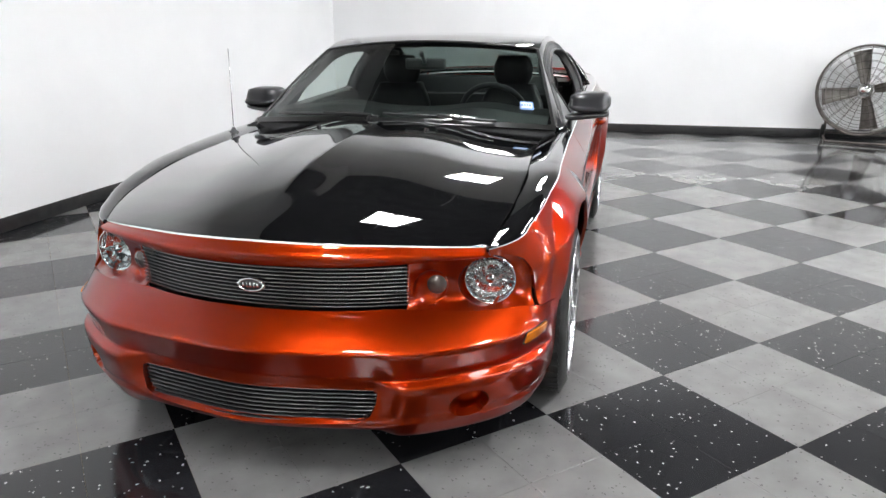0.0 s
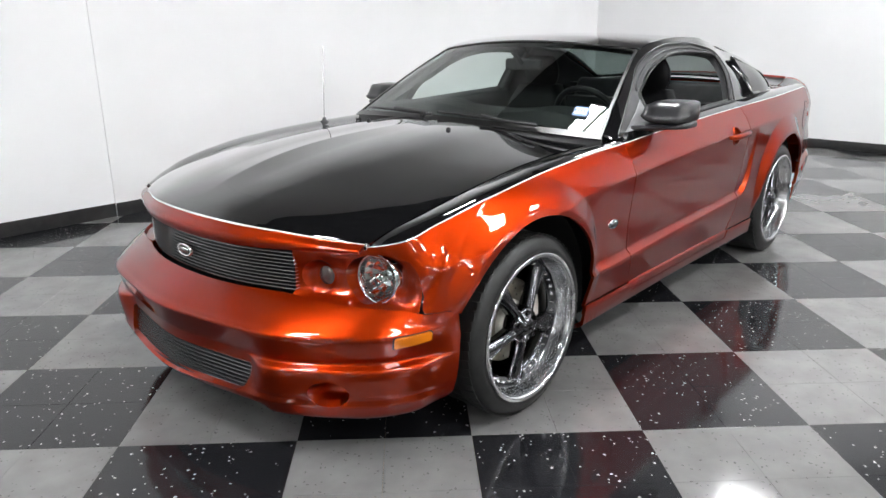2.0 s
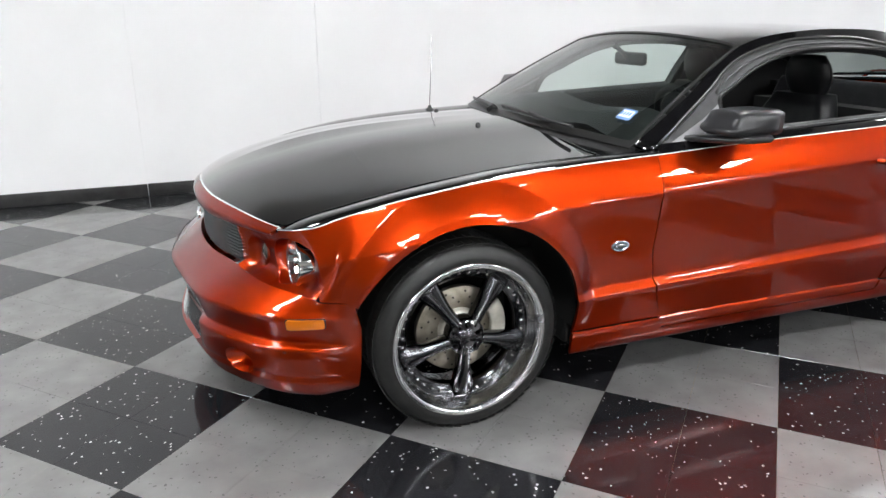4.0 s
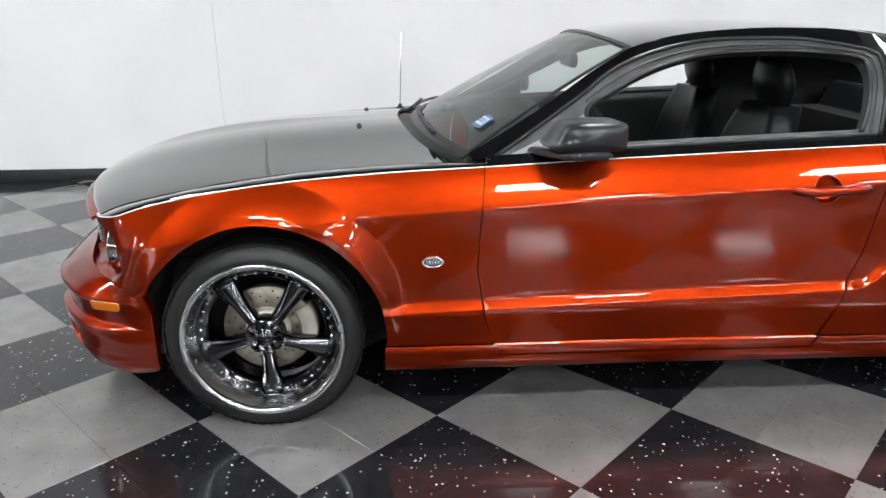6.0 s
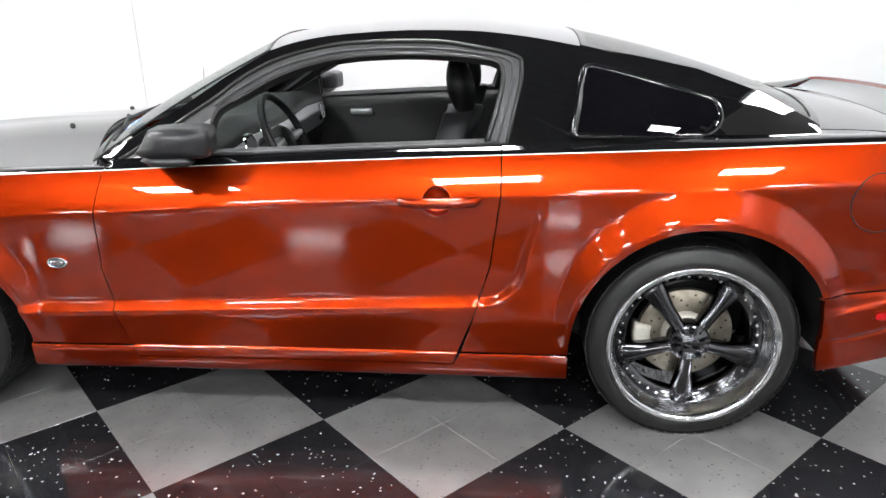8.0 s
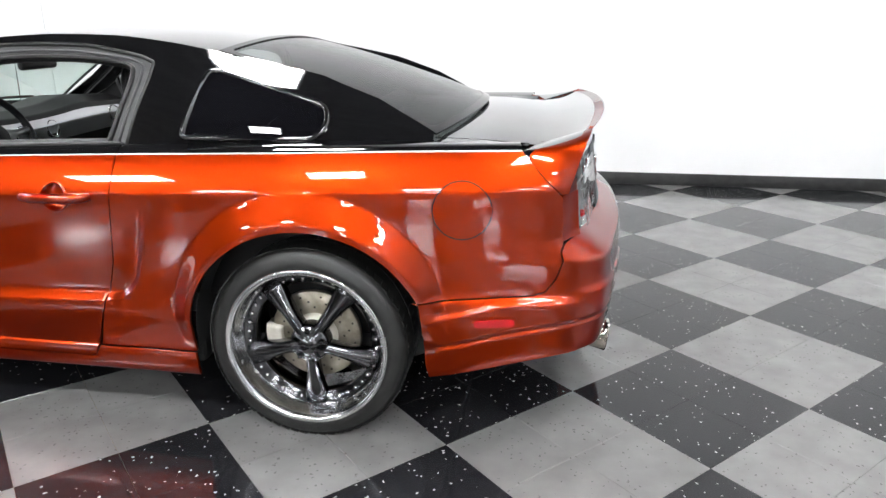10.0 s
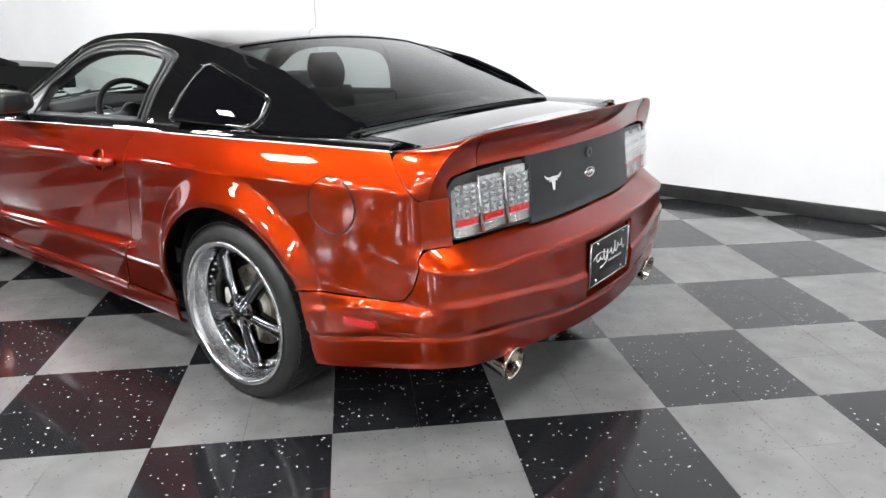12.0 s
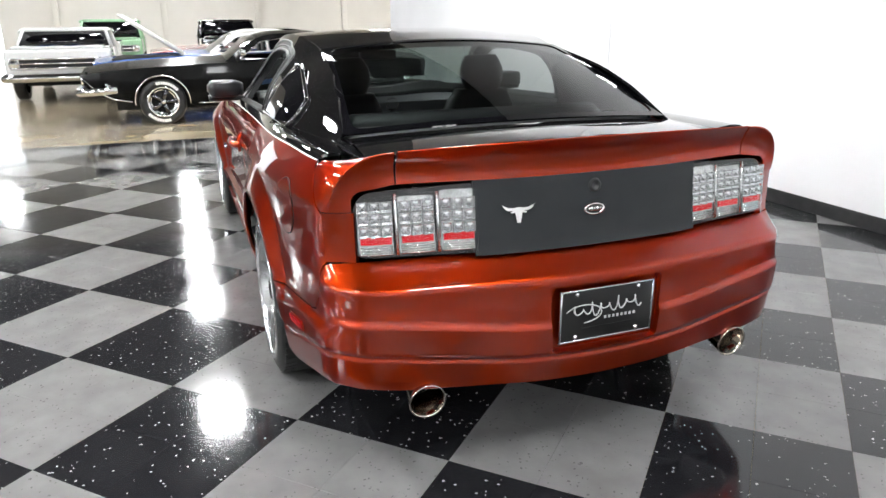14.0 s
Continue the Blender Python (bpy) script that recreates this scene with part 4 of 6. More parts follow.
# dealer plate, lettering drawn as plain strokes
plate = part("dealer_plate", boxed(3.742, 3.748, -.163, .163, .444, .608, .002), SEALDARK, car, "black dealer plate in a pale metal frame")
bm = bmesh.new()
for y0, y1, z0, z1 in ((-.168, .168, .440, .447), (-.168, .168, .606, .612), (-.168, -.161, .440, .612), (.161, .168, .440, .612)):
    box(bm, 3.742, 3.751, y0, y1, z0, z1, .001, 1)
part("plate_frame", bm, BILLET, plate)
PALE = mat("pale print", (0.6, 0.6, 0.6), 0.5)
stroke = [(-.125 + .245 * k / 80 + .006 * math.cos(k * .62), .538 + .013 * math.sin(k * .62) * (1.2 + .8 * math.cos(k * .23 + .4)) + .016 * k / 80) for k in range(81)]
part("stroke", tube(bmesh.new(), [(3.7495, y, z) for y, z in stroke], .0022, 5), PALE, plate)
part("swash", tube(bmesh.new(), [(3.7495, -.085 + .065 * math.cos(k / 4), .53 + .03 * math.sin(k / 4)) for k in range(-6, 12)], .0018, 5), PALE, plate)
bm = bmesh.new()
for k in range(8):
    box(bm, 3.7485, 3.7495, -.01 + .015 * k, -.002 + .015 * k, .505, .514)
part("small_print", bm, PALE, plate, smooth=False)
bm = bmesh.new()
box(bm, 3.7485, 3.7495, -.09, .09, .480, .484)
part("print_bar", bm, SEALDARK, plate, smooth=False)
for y in (-.11, .11):
    for z in (.457, .597):
        part("screw", lathe(bmesh.new(), [(0, .004), (.006, .003), (.007, 0)], Matrix.Translation((3.748, y, z)) @ pose(0, 0, 0, 0, 90, 0), 10), CHROME, plate)

# satin black panel between the tail lamps
outline = [(-c_of(.40), .722), (c_of(.40), .722), (c_of(.40), .945), (-c_of(.40), .945)]
panel = part("tail_panel", sheet([outline], tail, .03, .01), MATTE, car, "satin black panel between the tail lamps")
oval("emblem", tail(-.005, .833) + Vector((.004, 0, 0)), .036, .018, (1, 0, .1), panel, "small chrome oval emblem with plain bars")
lock = tail(.03, .905)
bm = lathe(bmesh.new(), [(0, .004), (.010, .004), (.012, .007), (.020, .006), (.022, -.002)], Matrix.Translation((lock.x + .002, .0, .905)) @ pose(0, 0, 0, 0, 90, 0), 24)
part("trunk_lock", bm, PLASTIC, panel, "round black trunk lock")
# steer head emblem: a broad head and two horns
head = [(.006, -.036), (.010, -.018), (.012, -.004), (.026, -.006), (.028, -.001), (.018, .002), (.036, .003), (.048, .010), (.057, .023), (.045, .017), (.034, .012), (.014, .011), (.006, .013)]
shape = head + [(-u, v) for u, v in head[::-1]]
steer = sheet([shape], lambda u, v: tail(-.262 + u * .95, .847 + v * .95) + Vector((.006, 0, 0)), .01, .006, middle=(1, 0, .8))
part("steer_emblem", steer, CHROME, panel, "silver steer head emblem")


# tail lamps: three cells each behind clear lenses
def tail_lamp(side):
    y0, y1 = c_of(.385), c_of(.745)
    rim_line = rounded([(y0, .728), (y0, .936), (y1 - .02, .922), (y1 + .015, .86), (y1 + .01, .735)], [.015, .02, .04, .03, .035])
    place = lambda c, z: tail(c * side, z)
    lamp = part("tail_lamp", sheet([rim_line], lambda c, z: place(c, z) - Vector((.012, 0, 0)), .03, .02), PLASTIC, car, "clear-lens tail lamp of three cells with a red band")
    third = (y1 + .005 - y0) / 3
    for k in range(3):
        a, b = y0 + third * k + .010, y0 + third * (k + 1) - .008
        top = .922 - .012 * k
        cell = part("cell", sheet([rounded([(a, .742), (a, top), (b, top - (.012 if k == 2 else 0)), (b, .744)], .012, 3)], lambda c, z: place(c, z) - Vector((.004, 0, 0)), .03, .006), mat_cell, lamp)
        bm = bmesh.new()
        for i in range(3):
            for j in range(3):
                q = place(lerp(a, b, (i + .5) / 3), .812 + .036 * j)
                lathe(bm, [(.0232, .0045), (.0205, .0045), (.0145, .0005), (.0065, .0015), (.004, .004), (0, .0045)], Matrix.Translation(q) @ pose(0, 0, 0, 0, 90, 0) @ pose(0, 0, 0, 0, 0, 45), 4)
        tagged(part("reflectors", bm, CUP, cell, smooth=False), kind="stuff")
        bm = sheet([[(a + .006, .775), (a + .006, .797), (b - .006, .797), (b - .006, .775)]], lambda c, z: place(c, z) + Vector((.001, 0, 0)), .03, .004)
        part("red_band", bm, REDLENS, cell, "red reflector band")
        bm = bmesh.new()
        for i in range(4):
            z = .746 + .007 * i
            tube(bm, [place(a + .004, z), place((a + b) / 2, z), place(b - .004, z)], .0022, 5)
        tagged(part("ribs", bm, CHROME, cell), kind="stuff")
    lens = part("lens", sheet([rounded([(y0 + .004, .734), (y0 + .004, .93), (y1 - .022, .916), (y1 + .01, .858), (y1 + .005, .741)], [.015, .02, .04, .03, .035])], lambda c, z: place(c, z) + Vector((.008, 0, 0)), .03, .006), CLEARLENS, lamp)
    lens.visible_shadow = False
    for k in (1, 2):
        c = y0 + third * k
        part("divider", tube(bmesh.new(), [place(c, .742), place(c, .83), place(c, .92)], .006, 6), BILLET, lamp)
    # painted surround of the lamp
    return lamp


CUP = mat("lamp reflector cup", (0.80, 0.80, 0.81), 0.2, 0.9)
mat_cell = grain(mat("clear lamp backing", (0.6, 0.61, 0.61), 0.25, 0.6), 60, (0.45, 0.46, 0.46), (0.75, 0.76, 0.76))
for side in (1, -1):
    tail_lamp(side)

# painted corner between lamp and quarter panel
outline = [(c_of(.752), .722), (c_of(.752), .868), (TAIL_ARC - float(np.interp(3.508, HIGH_X, HIGH_ARC)), .866), (TAIL_ARC - float(np.interp(3.512, HIGH_X, HIGH_ARC)), .72)]
both("tail_corner", sheet([outline], tail, .03, .02), ORANGE)

# trunk lid
def lid(y, t):
    """t from the rear window to the spoiler."""
    a = y / .66
    x = lerp(rear_low(min(1, abs(a))).x - .01, 3.44, t)
    z = lerp(rear_low(min(1, abs(a))).z - .012, 1.022 - .035 * a * a, t) + .006 * math.sin(math.pi * t)
    return Vector((x, y, z))


outline = [(-.645, 0), (.645, 0), (.66, 1), (-.66, 1)]
part("trunk_lid", sheet([outline], lid, .05, .012), BLACK, car, "black trunk lid")


# deck sides between trunk lid and belt line
def deck_side(t, q):
    x = lerp(3.06, 3.395, t)
    inner = lid(lerp(.65, .664, t), min(1, max(0, (x - 3.09) / .35)))
    outer = flank(x, belt_z(x) + .115)
    return Vector((x, lerp(inner.y, outer.y + .006, q), lerp(inner.z - .001, outer.z, q)))


both("deck_side", sheet([[(0, 0), (1, 0), (1, 1), (0, 1)]], deck_side, .08, .01), BLACK)


# ducktail spoiler in three pieces
def spoiler(c, v):
    """c across, v: 0 lower rear edge, 1 rear top edge, 2 front edge on the lid."""
    ac = abs(c)
    y = min(ac, .9)
    side = step(.60, .82, ac)
    lo = tail(c_of(y), .945) if ac < .60 else tail(lerp(c_of(.60), .893, (ac - .60) / .26), lerp(.945, .868, step(.62, .84, ac)))
    lo = lo + Vector((-.002, 0, 0))
    hi = Vector((lerp(3.665, 3.59, (min(y, .66) / .66) ** 2), y, lerp(1.062, 1.044, (min(y, .66) / .66) ** 2)))
    fr = Vector((3.432, y, lid(min(y, .66), 1).z + .002))
    if ac > .62:
        k = step(.60, .86, ac)
        hi = hi.lerp(flank(3.444, .932), k)
        fr = fr.lerp(flank(3.392, belt_z(3.39)), k)
    if v < 1:
        p = lo.lerp(hi, v) + Vector((.014 * math.sin(math.pi * v) * -1, 0, 0))
    else:
        p = hi.lerp(fr, v - 1) + Vector((0, 0, -.008 * math.sin(math.pi * (v - 1))))
    return Vector((p.x, p.y if c >= 0 else -p.y, p.z))


pick_sp = lambda c, v: 0 if v < 1.16 + .85 * step(.64, .84, abs(c)) else 1
cut_sp = [[(-1, 1.0), (1, 1.0)], [(k / 40 - 1, 1.16 + .85 * step(.64, .84, abs(k / 40 - 1))) for k in range(81)]]
wing = part("spoiler", sheet([[(-.619, 0), (.619, 0), (.619, 2), (-.619, 2)]], spoiler, .05, .01, cut_sp, pick_sp, (3.3, 0, .9)), [ORANGE, BLACK], car, "orange ducktail spoiler with a black upper face")


def bezier(t, a, b, c, d):
    return a * (1 - t) ** 3 + b * (3 * t * (1 - t) ** 2) + c * (3 * t * t * (1 - t)) + d * t ** 3


CORNER = TAIL_ARC - float(np.interp(3.527, HIGH_X, HIGH_ARC))


def cap(k, v):
    """Spoiler end: k from the seam outwards and down the corner, v as on the spoiler."""
    lo = tail(lerp(c_of(.624), c_of(.757), min(1, k / .75)), lerp(.945, .925, min(1, k / .75)) - .056 * step(.6, 1.0, k)) + Vector((-.002, 0, 0))
    foot = tail(CORNER, .869) + Vector((.003, .004, 0))
    hi = bezier(k, spoiler(.624, 1), Vector((3.59, .715, 1.044)), Vector((3.56, .80, 1.0)), foot)
    belt_end = flank(3.392, belt_z(3.39) - .001)
    if k < .5:
        fr = spoiler(.624, 2).lerp(belt_end, k / .5)
    else:
        q = (k - .5) / .5
        fr = flank(lerp(3.392, 3.505, q ** 1.2), lerp(belt_z(3.39) - .001, .869, q))
    if v < 1:
        return lo.lerp(hi, v) - Vector((.012 * math.sin(math.pi * v) * (1 - k), 0, 0))
    p = hi.lerp(fr, v - 1)
    return p + Vector((.2, .6, .3)) * (.012 * math.sin(math.pi * (v - 1)) * math.sin(math.pi * k))


black_edge = lambda k: 1.16 + .85 * step(.22, .62, k)
for side in (1, -1):
    bm = sheet([[(0, 0), (1, 0), (1, 2), (0, 2)]], lambda k, v: Vector((1, side, 1)) * cap(k, v), .05, .006, [[(0, 1), (1, 1)], [(k / 20, black_edge(k / 20)) for k in range(14)]], lambda k, v: 1 if v > black_edge(k) else 0, (3.3, .4 * side, .9))
    part("end_cap", bm, [ORANGE, BLACK], wing, "orange spoiler end sweeping down to the quarter panel")

# exhaust tips
for side in (1, -1):
    m = Matrix.Translation((3.51, .57 * side, .320)) @ Vector((1, .02 * side, -.13)).to_track_quat("Z", "Y").to_matrix().to_4x4()
    tip = part("exhaust_tip", lathe(bmesh.new(), [(.030, -.12), (.034, -.02), (.042, .06), (.056, .165), (.059, .180), (.057, .184), (.053, .178), (.040, .08), (.034, -.02)], m, 36), TIPCHROME, car, "polished round exhaust tip")
    part("bore", lathe(bmesh.new(), [(.0405, .085), (.036, .02), (.034, -.03), (0, -.03)], m, 24), BOREDARK, tip, "sooty bore")

# marker lamps, fuel door, fender emblems
for side in (1, -1):
    def at_side(x, z, proud=.004):
        p = shell(float(np.interp(x, LOW_X, SAMPLES)), z)
        return Vector((p.x, (p.y + proud) * side, p.z))
    mk = rounded([(-.612, .428), (-.610, .466), (-.496, .470), (-.496, .438)], .008, 3)
    amber = part("side_marker", sheet([mk], lambda x, z: at_side(x, z, .006) + Vector((-.004, 0, 0)), .02, .012), AMBER, car, "amber side marker lamp")
    ring = [(-.553 + (u + .553) * 1.06, .450 + (v - .450) * 1.18) for u, v in mk]
    part("seal", sheet([ring], lambda x, z: at_side(x, z, .002) + Vector((-.002, 0, 0)), .02, .004), DARK, amber)
    mk = rounded([(3.245, .444), (3.245, .470), (3.372, .474), (3.372, .448)], .011, 3)
    marker = part("side_marker", sheet([mk], lambda x, z: at_side(x, z, .005), .02, .01), MARKRED, car, "dark red rear side marker lamp")
    ring = [(3.308 + (u - 3.308) * 1.13, .459 + (v - .459) * 1.4) for u, v in mk]
    part("bezel", sheet([ring, mk], lambda x, z: at_side(x, z, .003), .02, .006), ORANGE, marker)
    e = flank(.562, .604)
    oval("fender_emblem", (e.x, (e.y + .004) * side, e.z), .036, .019, (0, side, .02), car, "chrome oval fender emblem with plain bars")

# fuel door on the near side
ring = circle(3.205, .822, .088, 0, 360, 48)
bm = sheet([ring], lambda x, z: Vector((1, -1, 1)) * flank(x, z) + Vector((0, -.0025, 0)), .025, .004)
fuel = part("fuel_door", bm, ORANGE, car, "round orange fuel filler door")
bm = tube(bmesh.new(), [Vector((1, -1, 1)) * flank(3.205 + .0905 * math.cos(a), .822 + .0905 * math.sin(a)) + Vector((0, -.0004, 0)) for a in (2 * math.pi * k / 64 for k in range(64))], .0020, 6, True)
part("gap", bm, DARK, fuel)
pull = rounded([(3.279, .805), (3.279, .838), (3.296, .838), (3.296, .805)], .006, 3)
part("finger_pull", sheet([pull], lambda x, z: Vector((1, -1, 1)) * flank(x, z) + Vector((0, -.006, 0)), .02, .005), ORANGE, fuel)


# door handles
def handle(side, parent):
    at = lambda x, z, out: Vector((x, (flank(x, z).y + out) * side, z))
    cup = circle(1.862, .826, .048, 0, 360, 36)
    bm = bmesh.new()
    rings = []
    for k, deep in ((1.0, -.002), (.97, .010), (.88, .022), (.7, .030), (.4, .034)):
        rings.append([bm.verts.new(at(lerp(1.862, x, k), lerp(.826, z, k), -deep)) for x, z in cup])
    for a, b in zip(rings, rings[1:]):
        for i in range(len(a)):
            bm.faces.new((a[i], a[(i + 1) % len(a)], b[(i + 1) % len(a)], b[i]))
    bm.faces.new(rings[-1])
    part("handle_cup", bm, ORANGE, parent, "round hollow behind the handle")
    bm = bmesh.new()
    tube(bm, [at(1.745, .828, .004), at(1.765, .829, .022), at(1.80, .830, .034), at(1.88, .832, .036), at(1.94, .833, .034), at(1.978, .834, .024), at(1.995, .834, .004)],
         [.010, .014, .016, .016, .017, .017, .012], 10)
    grip = part("door_handle", bm, ORANGE, parent, "orange pull handle over a round cup")
    bm = tube(bmesh.new(), [at(1.862 + .047 * math.cos(a), .826 + .047 * math.sin(a), .002) for a in (2 * math.pi * k / 40 for k in range(40))], .004, 6, True)
    part("cup_rim", bm, ORANGE, grip)
    part("key_lock", lathe(bmesh.new(), [(0, .006), (.008, .006), (.010, 0)], Matrix.Translation(at(1.962, .834, .040)) @ pose(0, 0, 0, -90 * -side, 0, 0), 14), CHROME, grip)


handle(-1, door_far)
handle(1, door)


# mirrors
def mirror(side):
    # a blunt, rounded housing on a sail plate
    bm = bmesh.new()
    rows = []
    for k in range(11):
        t = k / 10
        y = lerp(.80, 1.00, t)
        grow = math.sin(math.pi * min(.5, .20 + .9 * t)) * (1 - step(.86, 1.06, t) * .8)
        xc = 1.035 + .03 * t
        half_x, half_z = .112 * grow, .047 * grow
        zc = 1.020
        ring = []
        for a in (2 * math.pi * i / 20 for i in range(20)):
            cx = math.copysign(abs(math.cos(a)) ** .32, math.cos(a))
            cz = math.copysign(abs(math.sin(a)) ** .32, math.sin(a))
            back = .0 if cx > 0 else .02
            rise = lerp(.38, 1.0, step(-1.0, -.15, math.cos(a)))
            ring.append(bm.verts.new((xc + half_x * cx - back * (1 - abs(cz)), y * side, zc - half_z + half_z * (cz + 1) * rise)))
        rows.append(ring)
    for a, b in zip(rows, rows[1:]):
        for i in range(20):
            bm.faces.new((a[i], a[(i + 1) % 20], b[(i + 1) % 20], b[i]))
    bm.faces.new(rows[0])
    bm.faces.new(rows[-1])
    bmesh.ops.recalc_face_normals(bm, faces=bm.faces)
    shell_part = part("door_mirror", bm, MIRROR_SHELL, door_far if side < 0 else door, "satin charcoal door mirror")
    face = rounded([(.832, .978), (.832, 1.058), (.962, 1.058), (.970, .98)], .02, 4)
    bm = sheet([face], lambda y, z: Vector((1.124 + .17 * (y - .80), y * side, z)), .03, .004, middle=(1.0, .9 * side, 1.0))
    part("mirror_glass", bm, MIRROR_GLASS, shell_part)
    bm = bmesh.new()
    rows = []
    for t in (0, .25, .5, .75, .92, 1):
        x, y, z = lerp(.94, 1.05, t), lerp(.785, .995, t), lerp(.950, .966, t)
        w = lerp(.06, .100, t) * (1 - .35 * step(.85, 1, t))
        rows.append([bm.verts.new((x + w * u, y * side, z + h)) for u, h in ((-1, 0), (-.7, .012), (.8, .014), (1, 0), (.8, -.012), (-.7, -.012))])
    for a, b in zip(rows, rows[1:]):
        for i in range(6):
            bm.faces.new((a[i], b[i], b[(i + 1) % 6], a[(i + 1) % 6]))
    bm.faces.new(rows[0])
    bm.faces.new(rows[-1])
    bmesh.ops.recalc_face_normals(bm, faces=bm.faces)
    part("mirror_foot", bm, MIRROR_SHELL, shell_part)
    sail = [(.83, sill(.83)), (1.10, sill(1.1) - .004), (1.085, 1.06), (1.0, 1.012)]
    bm = sheet([sail], lambda x, z: Vector((1, side, 1)) * (cabin_side(x, z) + Vector((0, -.003, 0))), .03, .01)
    part("sail_plate", bm, SAIL, shell_part, "grey corner plate below the mirror")


MIRROR_GLASS = mat("mirror glass", (0.35, 0.36, 0.37), 0.02, 1.0)
for side in (1, -1):
    mirror(side)

# ---- wheels ----
def wheel(x, side, width, radius, face, label):
    """A wheel whose outer face looks along side * y; face: how far the tyre's outer wall lies from the middle plane."""
    hub = empty("wheel", label, "")
    hub.parent = car
    hub.location = (x, face * side, radius)
    turn = pose(0, 0, 0, -90 * side, 0, 0)      # local z becomes the wheel's outward axis
    r = radius
    # local: z = 0 at the outer face, going inwards is negative
    tyre = [(.266, -.012), (.277, -.004), (.284, -.001), (.296, -.002), (r - .026, -.010), (r - .014, -.016), (r - .004, -.030), (r, -.044), (r, -width + .044), (r - .010, -width + .016), (r - .04, -width), (.278, -width + .006), (.266, -width + .016)]
    bm = lathe(bmesh.new(), tyre, turn, 96)
    body = part("tyre", bm, RUBBER, hub, "low-profile black tyre")
    bm = bmesh.new()
    for k in range(64):
        a = 2 * math.pi * k / 64
        for h, w, skew in ((-.045, .042, .10), (-width / 2, .05, 0.0), (-width + .045, .042, -.10)):
            m = turn @ Matrix.Rotation(a, 4, "Z") @ Matrix.Translation((r - .0003, 0, h)) @ Matrix.Rotation(skew * 2, 4, "X") @ Matrix.Diagonal((.003, 2 * math.pi * r / 64 * .82, w, 1))
            bmesh.ops.create_cube(bm, size=1, matrix=m)
    tagged(part("tread", bm, RUBBER, body, smooth=False), kind="stuff")
    lip = [(.266, -.014), (.277, -.004), (.278, .002), (.274, .005), (.263, .004), (.258, -.003), (.254, -.02), (.248, -.056), (.243, -.064)]
    rim = part("rim", lathe(bmesh.new(), lip, turn, 96), RIMPOLISH, hub, "polished deep rim lip")
    part("rivet_ring", lathe(bmesh.new(), [(.244, -.064), (.236, -.070), (.206, -.076), (.203, -.082), (.204, -.12)], turn, 72), BLACKCHROME, rim)
    barrel = [(.238, -.074), (.236, -.12), (.238, -width + .01), (.262, -width + .004)]
    part("barrel", lathe(bmesh.new(), barrel, turn, 64), BLACKCHROME, rim)
    bm = bmesh.new()
    for k in range(40):
        a = 2 * math.pi * (k + .5) / 40
        lathe(bm, [(0, .010), (.004, .0095), (.0058, .005), (.0058, -.002)], turn @ Matrix.Translation((.224 * math.cos(a), .224 * math.sin(a), -.0725)), 8)
    tagged(part("rivets", bm, CHROME, rim), kind="stuff")
    # five tapered spokes, one straight down
    for k in range(5):
        a = radians(-90 + 72 * k) if side < 0 else radians(90 + 72 * k)
        bm = bmesh.new()
        rows = []
        for i in range(9):
            t = i / 8
            rr = lerp(.045, .236, t)
            half = lerp(.022, .028, t) + .018 * step(.35, 1.0, t)
            top = lerp(-.030, -.062, t ** .8)
            deep = lerp(.05, .03, t)
            ring = [(-half, top - deep), (-half, top - .020), (-half * .75, top - .006), (-half * .3, top + .001), (0, top + .003), (half * .3, top + .001), (half * .75, top - .006), (half, top - .020), (half, top - deep)]
            rows.append([bm.verts.new(turn @ Matrix.Rotation(a, 4, "Z") @ Vector((rr, v, h))) for v, h in ring])
        for p, q in zip(rows, rows[1:]):
            for i in range(8):
                bm.faces.new((p[i], q[i], q[i + 1], p[i + 1]))
        bm.faces.new(rows[0][::-1])
        bm.faces.new(rows[-1])
        bmesh.ops.recalc_face_normals(bm, faces=bm.faces)
        part("spoke", bm, BLACKCHROME, hub)
    centre = part("hub_cap", lathe(bmesh.new(), [(0, -.012), (.024, -.014), (.030, -.020), (.034, -.026), (.062, -.032), (.068, -.045), (.068, -.09)], turn, 40), BLACKCHROME, hub)
    for k in range(5):
        a = radians(-90 + 36 + 72 * k) if side < 0 else radians(90 + 36 + 72 * k)
        bm = lathe(bmesh.new(), [(0, -.008), (.007, -.009), (.009, -.014), (.009, -.04)], turn @ Matrix.Translation((.052 * math.cos(a), .052 * math.sin(a), -.01)), 8)
        part("lug_nut", bm, BLACKCHROME, centre, smooth=False)
    disc = part("brake_disc", lathe(bmesh.new(), [(.06, -.115), (.155, -.115), (.158, -.118), (.158, -.138), (.155, -.14), (.06, -.14)], turn, 56), STEEL, hub, "drilled steel brake disc")
    bm = bmesh.new()
    for k in range(36):
        a = 2 * math.pi * k / 36
        rr = (.10, .12, .14)[k % 3]
        lathe(bm, [(0, .0006), (.004, .0006)], turn @ Matrix.Translation((rr * math.cos(a), rr * math.sin(a), -.115)), 8)
    tagged(part("drill_holes", bm, DARK, disc), kind="stuff")
    part("hat", lathe(bmesh.new(), [(.0, -.085), (.07, -.088), (.078, -.10), (.08, -.12)], turn, 32), CALIPER, disc)
    bm = bmesh.new()
    sweep = []
    for i in range(9):
        a = radians((-12 if x < 1 else 168) + 44 * (i / 8)) if side < 0 else radians((168 if x < 1 else -32) + 44 * (i / 8))
        ring = [(.118, -.10), (.122, -.094), (.168, -.094), (.174, -.10), (.174, -.15), (.118, -.15)]
        sweep.append([bm.verts.new(turn @ Vector((rr * math.cos(a), rr * math.sin(a), h))) for rr, h in ring])
